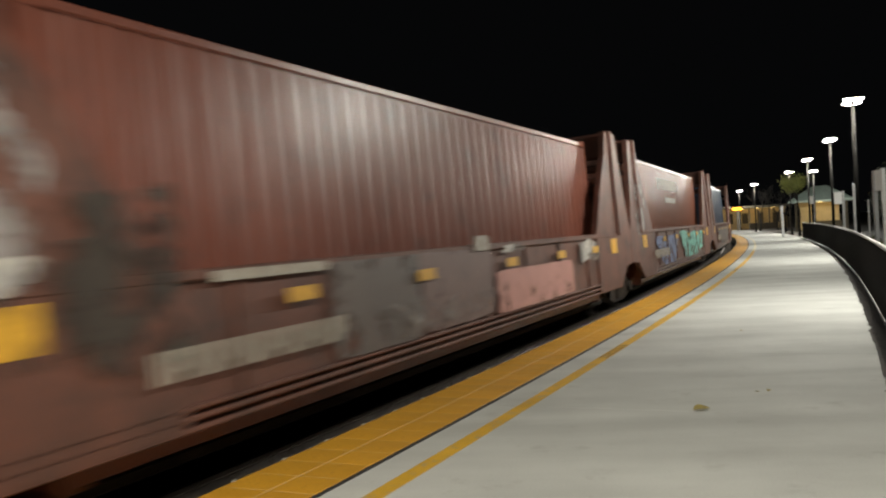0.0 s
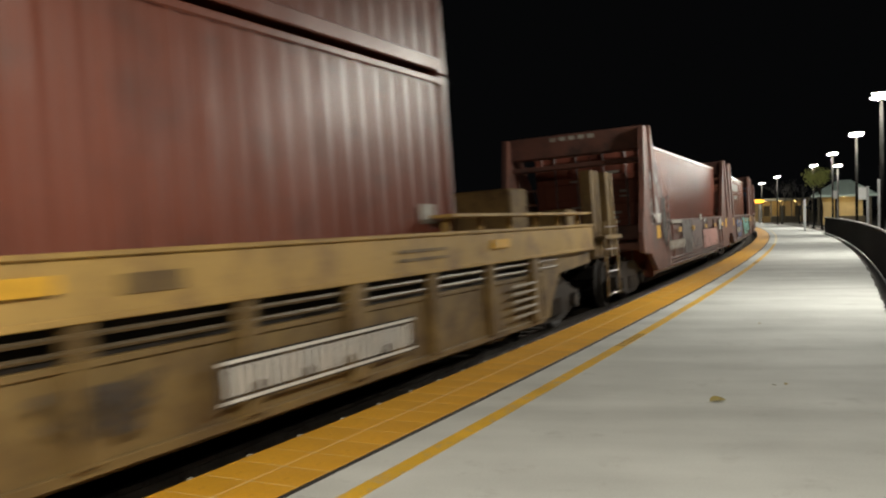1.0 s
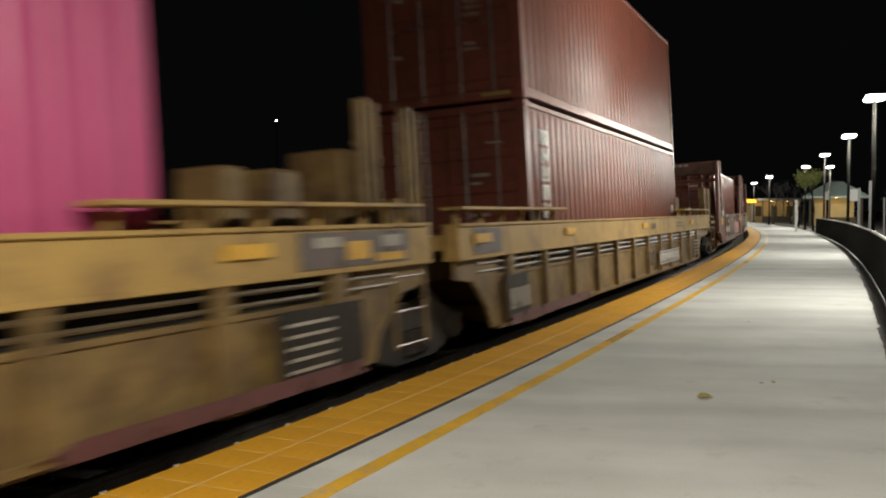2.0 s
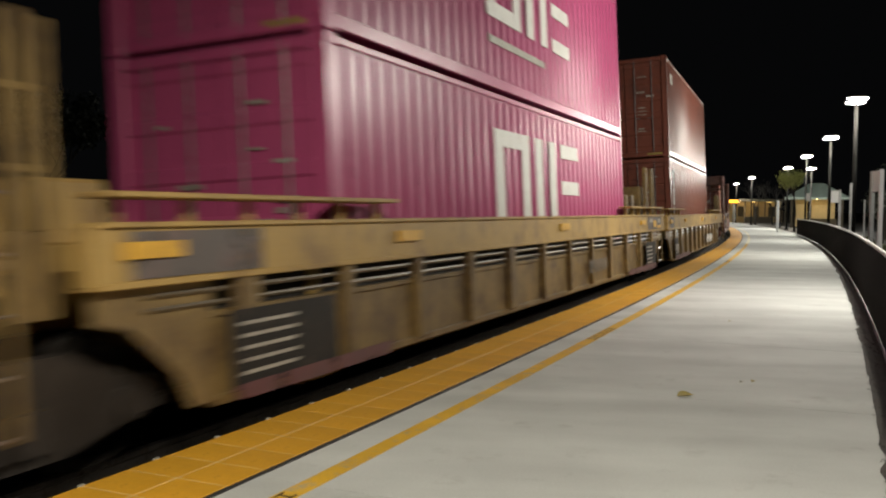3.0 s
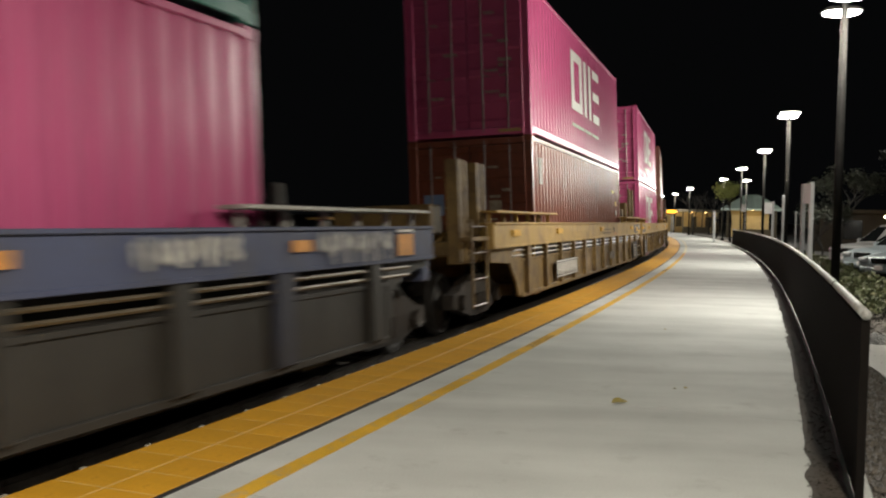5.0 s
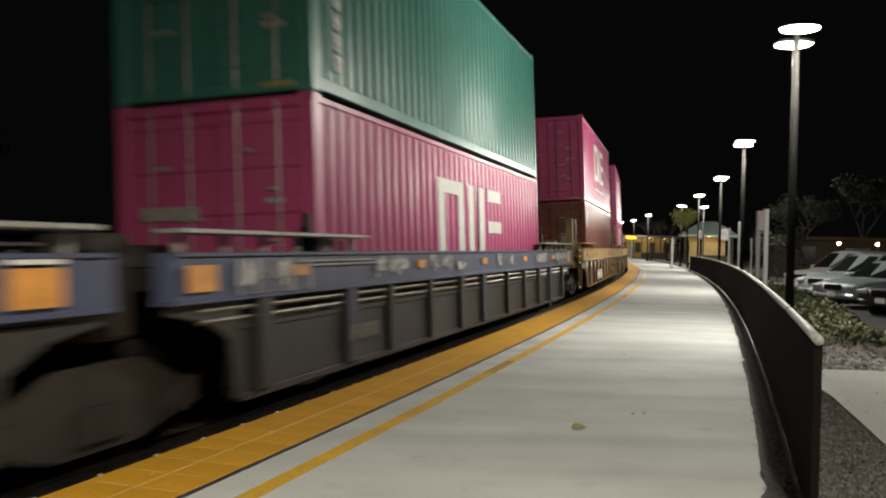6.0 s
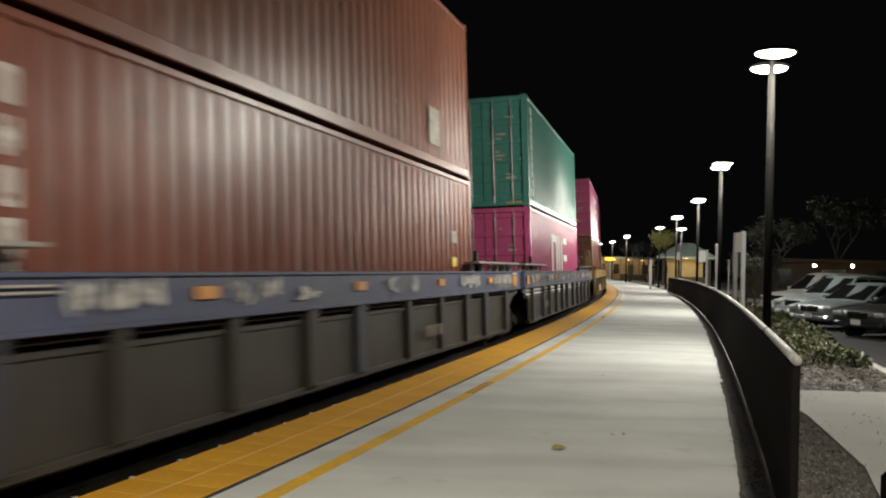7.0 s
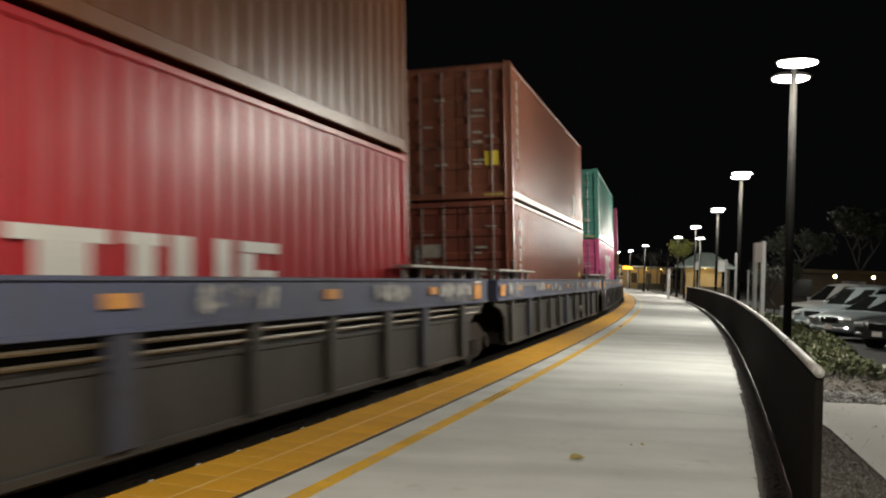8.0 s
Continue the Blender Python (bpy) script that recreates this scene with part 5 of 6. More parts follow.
        side_bars(u, 1.5415, [(8.2, 8.62, 1.24, 1.47), (-9.0, -8.6, 1.26, 1.46)], "orange", "reflector", "orange reflective plate")
        side_bars(u, 1.5415, [(8.2, 8.62, 1.49, 1.52)], "white", "label")
        if i < 2:
            number_row(u, (-6.0, 2.2)[i], 0.62, 0.16, 7, mat="faint_mark")
        ride(u, s0)
        if i == 0:
            load(s0, container("pink", "bright magenta corrugated container with large white emblem", emblem(-1.8, 0.95, 1.38) + [("lettering", "dim_white", "door", -0.95, -0.2, 1.6, 1.75)]),
                 container("green", "sea green corrugated container with white lettering column", letter_column(-5.5, 2.65, 10, 0.19, 0.05, split=0.9)))
        elif i == 1:
            load(s0, container("rust", "oxide red corrugated container with white lettering column", letter_column(-5.45, 2.5, 6, 0.25, 0.07) + [("lettering", "dim_white", "door", -0.95, -0.3, 1.7, 1.98), ("label", "label_yellow", "right", 4.74, 5.04, 1.29, 1.45), ("label", "dim_white", "right", 4.74, 5.04, 1.45 + 0.25, 1.45 + 0.45)]),
                 container("rust2", "brown corrugated container with yellow door label", letter_column(-5.5, 2.6, 8, 0.19, 0.06, split=0.8, mat="dim_white") + [("label", "label_yellow", "door", 0.62, 0.92, 0.72, 1.02), ("label", "dim_white", "right", 3.6, 4.2, 0.35, 0.95)]))
        else:
            red_marks = [("emblem", "white", "right", -0.95, 0.0, 1.43, 1.53), ("emblem", "white", "right", -0.70, -0.2, 0.9, 1.43), ("emblem", "white", "right", 0.16, 0.62, 1.44, 1.53), ("emblem", "white", "right", 0.26, 0.52, 0.9, 1.44),
                         ("emblem", "white", "right", 0.74, 1.0, 0.9, 1.53), ("emblem", "white", "right", 1.36, 1.60, 0.9, 1.53), ("emblem", "white", "right", 1.76, 2.0, 0.9, 1.42), ("emblem", "white", "right", 1.76, 2.45, 1.43, 1.53), ("emblem", "white", "right", 2.05, 2.4, 1.18, 1.27)]
            load(s0, container("red", "bright red corrugated container with cropped white emblem", red_marks),
                 container("brown", "brown corrugated container on top of a red one"))


build_train()


# ---- beyond the fence ----
def rand_leaves(bm, rnd, centre_of, n, size):
    """Loose leaves, each a bent diamond."""
    for _ in range(n):
        c, k = centre_of()
        m = Matrix.Translation(c) @ Euler((rnd.uniform(-1.2, 1.2), rnd.uniform(-1.2, 1.2), rnd.random() * 6.3)).to_matrix().to_4x4()
        L = size * rnd.uniform(0.6, 1.3) * k
        vs = [bm.verts.new(m @ Vector(p)) for p in ((-L, 0, 0), (0, -L * 0.55, L * 0.15), (L, 0, -L * 0.1), (0, L * 0.55, L * 0.15))]
        bm.faces.new((vs[0], vs[1], vs[2]))
        bm.faces.new((vs[0], vs[2], vs[3]))


def build_path():
    bm = bmesh.new()
    # a concrete walk that leaves the platform through the fence's opening
    prism(bm, [(4.45, 11.4), (14.0, 11.2), (14.0, 4.2), (5.0, 4.9), (2.6, 4.6), (3.5, 6.9), (4.1, 9.3)], -0.3, 0.0, "z")
    tagged(part("path", bm, "path"), "pale concrete walk leading from the platform", "path", kind="structure")
    lot = sweep([(6.75, -0.2), (60, -0.2), (60, -0.4), (6.75, -0.4)], 13.5, 120, 2.0)
    tagged(part("parking_lot", lot, "asphalt"), "dark asphalt car park", "car park", kind="structure")
    part_kerb = sweep([(6.6, -0.06), (6.75, -0.06), (6.75, -0.4), (6.6, -0.4)], 13.5, 120, 2.0)
    tagged(part("kerb", part_kerb, "path"), "concrete kerb along the car park", "kerb", kind="structure")
    rnd = random.Random(9)
    bm = bmesh.new()
    for _ in range(330):
        s, o = rnd.uniform(12.35, 13.6), rnd.uniform(4.45, 5.9)
        c = along(s, o, -0.05 + rnd.uniform(0, 0.05))
        r = rnd.uniform(0.025, 0.06)
        m = Matrix.Translation(c) @ Euler((rnd.random() * 6, rnd.random() * 6, rnd.random() * 6)).to_matrix().to_4x4()
        mark = len(bm.verts)
        bmesh.ops.create_icosphere(bm, subdivisions=1, radius=r, matrix=m @ Matrix.Diagonal((1, rnd.uniform(0.6, 0.9), rnd.uniform(0.5, 0.8), 1)))
    tagged(part("rock_bed", bm, "rock"), "pale river rocks beside the path", "rocks", kind="stuff")
    for name, mat, label, count in (("bark_chips", "mulch", "brown bark chips strewn beside the fence", 7000), ("gravel", "gravel", "fine dark grey gravel beside the fence", 7000)):
        bm = bmesh.new()
        for _ in range(count):
            s, o = 3.5 + 8.6 * rnd.random() ** 1.3, rnd.uniform(4.28, 5.6)
            m = Matrix.Translation(along(s, o, -0.05 + rnd.uniform(0, 0.02))) @ Euler((rnd.random() * 6, rnd.random() * 6, rnd.random() * 6)).to_matrix().to_4x4()
            r = rnd.uniform(0.010, 0.026)
            k = 1.8 if mat == "mulch" else 1.0
            vs = [bm.verts.new(m @ (Vector(p) * r * rnd.uniform(0.7, 1.25))) for p in ((k, 0, 0), (-k, 0, 0), (0, 1, 0), (0, -1, 0), (0, 0, 0.8), (0, 0, -0.8))]
            for f in ((0, 2, 4), (2, 1, 4), (1, 3, 4), (3, 0, 4), (2, 0, 5), (1, 2, 5), (3, 1, 5), (0, 3, 5)):
                bm.faces.new([vs[j] for j in f])
        tagged(part(name, bm, mat), label, "mulch", kind="stuff")
    bm = bmesh.new()
    for _ in range(900):
        s, o = rnd.uniform(12.4, 17.0), rnd.uniform(4.4, 6.5)
        c = along(s, o, -0.045 + rnd.uniform(0, 0.02))
        m = Matrix.Translation(c) @ Euler((rnd.uniform(-0.5, 0.5), rnd.uniform(-0.5, 0.5), rnd.random() * 6)).to_matrix().to_4x4()
        L, w = rnd.uniform(0.02, 0.05), rnd.uniform(0.01, 0.03)
        vs = [bm.verts.new(m @ Vector(p)) for p in ((-L, -w, 0), (L, -w, 0.004), (L, w, 0), (-L, w, 0.006), (0, 0, 0.018))]
        for q in ((0, 1, 4), (1, 2, 4), (2, 3, 4), (3, 0, 4)):
            bm.faces.new([vs[k] for k in q])
    tagged(part("bark_mulch", bm, "mulch"), "loose bark mulch under the hedge", "mulch", kind="stuff")


build_path()


def build_hedge():
    rnd = random.Random(21)
    for n, (s0, s1, o0, o1, h, count) in enumerate(((15.9, 20.0, 4.75, 6.5, 0.50, 3400), (19.5, 27.0, 4.6, 6.5, 0.75, 5200), (27.0, 60.0, 4.6, 6.4, 0.75, 5000))):
        hedge = thing("hedge", "low leafy green hedge between the fence and the car park", "hedge", "hedges by the car park")
        bm = bmesh.new()

        def spot():
            s, u = rnd.uniform(s0, s1), rnd.random()
            o = o0 + (o1 - o0) * u
            lump = 0.6 + 0.4 * noise.noise(Vector((s * 0.9, o * 1.3, n))) + 0.25 * noise.noise(Vector((s * 2.7, o * 3.1, 5)))
            top = h * max(0.15, lump) * math.sin(math.pi * (0.1 + 0.8 * u)) ** 0.5
            z = -0.1 + top * rnd.random() ** 0.35
            return along(s, o, z), 1.0

        rand_leaves(bm, rnd, spot, count, 0.062 if n < 2 else 0.09)
        f = part("foliage", bm, "leaf", hedge)
        tagged(f, kind="stuff")
        if n < 2:
            fl = bmesh.new()
            rand_leaves(fl, rnd, lambda: (spot()[0] + Vector((0, 0, 0.03)), 1.0), 90, 0.04)
            tagged(part("blossom", fl, "petal", hedge, "small pale blossoms"), kind="stuff")
        tw = bmesh.new()
        for _ in range(60):
            s, o = rnd.uniform(s0, s1), rnd.uniform(o0 + 0.2, o1 - 0.2)
            p = along(s, o, -0.1)
            q = p + Vector((rnd.uniform(-0.2, 0.2), rnd.uniform(-0.2, 0.2), h * rnd.uniform(0.4, 0.8)))
            tube(tw, [p, (p + q) / 2 + Vector((rnd.uniform(-0.05, 0.05), 0.03, 0)), q], [0.012, 0.008, 0.004], 5)
        tagged(part("twig_tangle", tw, "bark", hedge), kind="stuff")


build_hedge()


def build_tree(x, y, h, spread, leaves, seed, label, leaf_size=0.07, bare=False, z0=-0.2, foliage="leaf_tree"):
    rnd = random.Random(seed)
    tree = thing("tree", label, "tree", "trees by the station", m=pose(x, y, z0))
    bm = bmesh.new()
    tips = []

    def grow(p, d, length, r, depth):
        q = p + d * length
        mid = (p + q) / 2 + Vector((rnd.uniform(-1, 1), rnd.uniform(-1, 1), 0)) * length * 0.06
        tube(bm, [p, mid, q], [r, r * 0.82, r * 0.65], 7 if depth < 2 else 5)
        if depth >= 3:
            tips.append((mid, q))
        if depth < (5 if bare else 4):
            for _ in range(3 if depth < 3 else 2):
                nd = (d + Vector((rnd.uniform(-1, 1), rnd.uniform(-1, 1), rnd.uniform(-0.25, 0.6))) * spread).normalized()
                grow(q, nd, length * rnd.uniform(0.6, 0.8), r * 0.6, depth + 1)

    grow(Vector((0, 0, -0.1)), Vector((0.03, 0.02, 1)).normalized(), h * 0.36, h * 0.022, 0)
    bmesh.ops.recalc_face_normals(bm, faces=bm.faces)
    part("trunk", bm, "bark", tree)
    if leaves:
        lm = bmesh.new()

        def spot():
            a, b = tips[rnd.randrange(len(tips))]
            c = a.lerp(b, rnd.random()) + Vector((rnd.gauss(0, 0.14), rnd.gauss(0, 0.14), rnd.gauss(0, 0.12))) * (h / 4)
            return c, 1.0

        rand_leaves(lm, rnd, spot, leaves, leaf_size)
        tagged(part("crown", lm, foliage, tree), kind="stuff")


build_tree(19.65, 72.0, 4.9, 0.5, 1900, 3, "small leafy tree lit by the platform lamps", 0.09, z0=-0.1, foliage="leaf_lamplit")
build_tree(24.5, 95.0, 5.0, 0.8, 0, 5, "bare branching winter tree near the station", bare=True, z0=-0.1)
build_tree(27.0, 108.0, 5.2, 0.8, 0, 8, "bare branching winter tree near the station", bare=True, z0=-0.1)
build_tree(24.5, 106.0, 5.0, 0.8, 0, 15, "bare branching winter tree near the station", bare=True, z0=-0.1)
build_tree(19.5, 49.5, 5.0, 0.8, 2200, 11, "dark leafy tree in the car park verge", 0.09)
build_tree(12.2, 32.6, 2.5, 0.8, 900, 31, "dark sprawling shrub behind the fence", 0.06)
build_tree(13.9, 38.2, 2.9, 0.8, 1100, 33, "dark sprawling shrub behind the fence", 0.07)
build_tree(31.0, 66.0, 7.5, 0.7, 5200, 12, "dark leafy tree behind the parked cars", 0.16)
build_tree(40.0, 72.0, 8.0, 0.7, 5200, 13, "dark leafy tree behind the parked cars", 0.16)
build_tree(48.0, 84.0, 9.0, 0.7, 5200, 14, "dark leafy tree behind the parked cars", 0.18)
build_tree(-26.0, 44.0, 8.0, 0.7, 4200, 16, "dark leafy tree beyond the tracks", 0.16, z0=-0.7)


# ---- signs along the fence ----
def build_sign(s, off, h, w, name_label):
    p = along(s, off)
    sign = thing("platform_sign", name_label, "sign", "platform signs", m=pose(p.x, p.y, -0.06, 0, 0, heading(s) + 20))
    part("post", boxes((-0.05, 0.05, -0.045, 0.045, 0, h, 0.01)), "sign_white", sign, "pale painted post")
    part("post", boxes((-0.05, 0.05, w - 0.05, w + 0.05, 0, h - 0.03, 0.01)), "grey_post", sign)
    part("panel", boxes((-0.03, 0.03, 0.055, w - 0.055, h - 0.56, h - 0.03, 0.008)), "sign_white", sign, "pale back of the sign panel")


build_sign(25.0, 5.0, 2.66, 0.5, "pale platform sign on two steel posts")



def plain_post(x, y, h, w, label, panel=0.0):
    post = thing("sign_post", label, "post", "posts behind the fence", m=pose(x, y, -0.1, 0, 0, -14))
    part("post", boxes((-w, w, -w, w, 0, h + 0.1, 0.006)), "grey_post", post)
    if panel:
        part("panel", boxes((-panel - w, -w - 0.004, -0.012, 0.012, h - 0.45, h + 0.06, 0.004)), "sign_white", post, "small pale sign panel")


plain_post(12.48, 39.11, 2.45, 0.05, "grey steel post with a small pale sign panel", 0.3)
plain_post(10.22, 30.92, 2.47, 0.045, "plain grey steel post behind the fence")
plain_post(17.05, 59.06, 2.75, 0.03, "thin grey post with a small white box", 0.22)
plain_post(17.30, 67.80, 2.30, 0.09, "stout grey bollard post at the platform back")
plain_post(8.60, 24.96, 1.84, 0.022, "thin grey steel post behind the fence")


# ---- station shelter and the far building ----
def build_shelter():
    D, az = 97.0, radians(16.46)
    x, y = D * math.sin(az), D * math.cos(az)
    sh = thing("station_shelter", "station pavilion with green hipped roof and warm lit ochre walls", "shelter", m=pose(x, y, 0, 0, 0, -16))
    w = 2.95
    bm = bmesh.new()
    base = [bm.verts.new((sx * w, sy * w, 2.92)) for sx, sy in ((-1, -1), (1, -1), (1, 1), (-1, 1))]
    low = [bm.verts.new((sx * w, sy * w, 2.76)) for sx, sy in ((-1, -1), (1, -1), (1, 1), (-1, 1))]
    top = [bm.verts.new((sx * 0.66, sy * 0.4, 4.36)) for sx, sy in ((-1, -1), (1, -1), (1, 1), (-1, 1))]
    for i in range(4):
        j = (i + 1) % 4
        bm.faces.new((base[i], base[j], top[j], top[i]))
        bm.faces.new((low[i], low[j], base[j], base[i]))
    bm.faces.new(top)
    bm.faces.new(low[::-1])
    bmesh.ops.recalc_face_normals(bm, faces=bm.faces)
    roof = part("roof", bm, "roof", sh)
    for k in range(13):
        t = -w + 0.25 + k * (2 * w - 0.5) / 12
        u = t * 0.66 / w
        part("roof_seam", tubes(([(t, -w, 2.94), (u, -0.4, 4.38)], 0.025), n=5), "roof", roof)
    for sx in (-1, 1):
        for sy in (-1, 1):
            part("column", boxes((sx * 2.3 - 0.10, sx * 2.3 + 0.10, sy * 2.3 - 0.10, sy * 2.3 + 0.10, -0.05, 2.76, 0.02)), "dark_wall", sh)
    part("wall", boxes((-0.55, 1.7, 0.2, 0.4, 0, 2.75)), "wall_yellow", sh, "ochre wall lit from above")
    part("wall", boxes((-2.05, -0.85, -0.2, 0.0, 0, 2.75)), "wall_yellow", sh, "ochre wall lit from above")
    part("counter", boxes((-0.7, 1.9, -0.35, 0.2, 0, 0.85)), "dark_wall", sh)
    part("ceiling_lamp", boxes((-0.1, 0.1, -1.6, -1.5, 2.74, 2.757, 0.005)), "far_lens", sh, "warm glowing ceiling lamp")
    lamp_light(sh.matrix_world @ Vector((0, -1.55, 2.6)), 45.0, (1.0, 0.74, 0.36), 1.2)


build_shelter()


def build_far_building():
    D, az = 128.0, radians(12.6)
    x, y = D * math.sin(az), D * math.cos(az)
    fb = thing("station_building", "low ochre station building with a flat canopy and dark posts", "building", m=pose(x, y, 0, 0, 0, -8))
    part("wall", boxes((-4.2, 4.6, 1.6, 2.0, 0, 2.9)), "wall_yellow", fb)
    part("canopy", boxes((-4.6, 5.0, -1.6, 2.3, 2.85, 3.15, 0.03)), "dark_wall", fb)
    for k in range(8):
        xx = -4.3 + k * 1.28
        part("post", boxes((xx - 0.07, xx + 0.07, -1.3, -1.16, 0, 2.86, 0.01)), "grey_post" if k < 3 else "dark_wall", fb)
    for k in range(4):
        xx = -3.2 + k * 2.0
        part("window", boxes((xx, xx + 0.8, 1.55, 1.6, 0.8, 2.2, 0.01)), "dark_wall", fb)
        part("ceiling_lamp", boxes((xx - 0.1, xx + 0.2, 0.9, 1.1, 2.80, 2.85, 0.01)), "far_lens", fb, "warm glowing canopy lamp")
    part("planter", boxes((-0.6, 2.8, -3.0, -2.2, 0, 0.8)), "dark_wall", fb)
    lamp_light(fb.matrix_world @ Vector((0.2, 0.0, 2.5)), 30.0, (1.0, 0.74, 0.36), 3.0)
    ds = thing("information_display", "amber lit information display on a pole", "display", m=pose(112 * math.sin(radians(11.75)), 112 * math.cos(radians(11.75)), 0, 0, 0, -11))
    part("pole", tubes(([(0, 0, 0), (0, 0, 2.9)], 0.06)), "grey_post", ds)
    part("case", boxes((-0.62, 0.62, -0.06, 0.12, 2.42, 2.98, 0.03)), "bronze", ds)
    part("screen", boxes((-0.55, 0.55, -0.075, -0.062, 2.5, 2.88, 0.002)), "display", ds, "amber glowing screen")


build_far_building()


# two warm lamps far behind the parked cars
def far_lamp(x, y, z):
    lamp = thing("wall_lamp_post", "warm yellow lamp on a thin pole beyond the car park", "street lamp", "warm far lamps", m=pose(x, y, -0.3))
    part("pole", tubes(([(0, 0, 0), (0, 0, z + 0.3)], 0.05)), "bronze", lamp)
    bm = bmesh.new()
    bmesh.ops.create_icosphere(bm, subdivisions=2, radius=0.085, matrix=Matrix.Translation((0, 0, z + 0.42)))
    part("globe", bm, "warm_globe", lamp, "warm glowing globe", smooth=True)
    lamp_light((x, y - 0.4, z - 0.1), 18.0, (1.0, 0.72, 0.35), 0.3)


def build_low_building():
    hut = thing("low_building", "low dark tan building beyond the car park lit by warm lamps", "building", m=pose(61 * math.sin(radians(26.0)), 61 * math.cos(radians(26.0)), -0.3, 0, 0, -24))
    part("wall", boxes((-6.5, 11.0, 0.0, 4.0, 0, 2.5)), "dim_wall", hut)
    part("roof", boxes((-6.9, 11.4, -0.5, 4.4, 2.5, 2.75, 0.03)), "dim_wall", hut)
    for k in range(5):
        part("window", boxes((-5.0 + k * 3.1, -3.6 + k * 3.1, -0.03, 0.01, 0.9, 2.1, 0.01)), "auto_glass", hut)


build_low_building()
far_lamp(58 * math.sin(radians(23.85)), 58 * math.cos(radians(23.85)), 1.9)
far_lamp(58 * math.sin(radians(25.9)), 58 * math.cos(radians(25.9)), 1.9)


def distant_light(az, slope, D, name_label, mat, r):
    x, y, z = D * math.sin(radians(az)), D * math.cos(radians(az)), 1.5 + slope * D
    lamp = thing("distant_light", name_label, "street lamp", "distant lights", m=pose(x, y, -0.75))
    part("mast", tubes(([(0, 0, 0), (0, 0, z + 0.75)], 0.08)), "bronze", lamp)
    bm = bmesh.new()
    bmesh.ops.create_icosphere(bm, subdivisions=2, radius=r, matrix=Matrix.Translation((0, 0, z + 0.75 + r)))
    part("globe", bm, mat, lamp, smooth=True)


distant_light(-17.88, 0.101, 120.0, "tiny white lamp on a far tall mast", "lens", 0.10)
distant_light(-31.0, 0.012, 60.0, "small orange lamp on a far post beyond the tracks", "far_lens", 0.1)


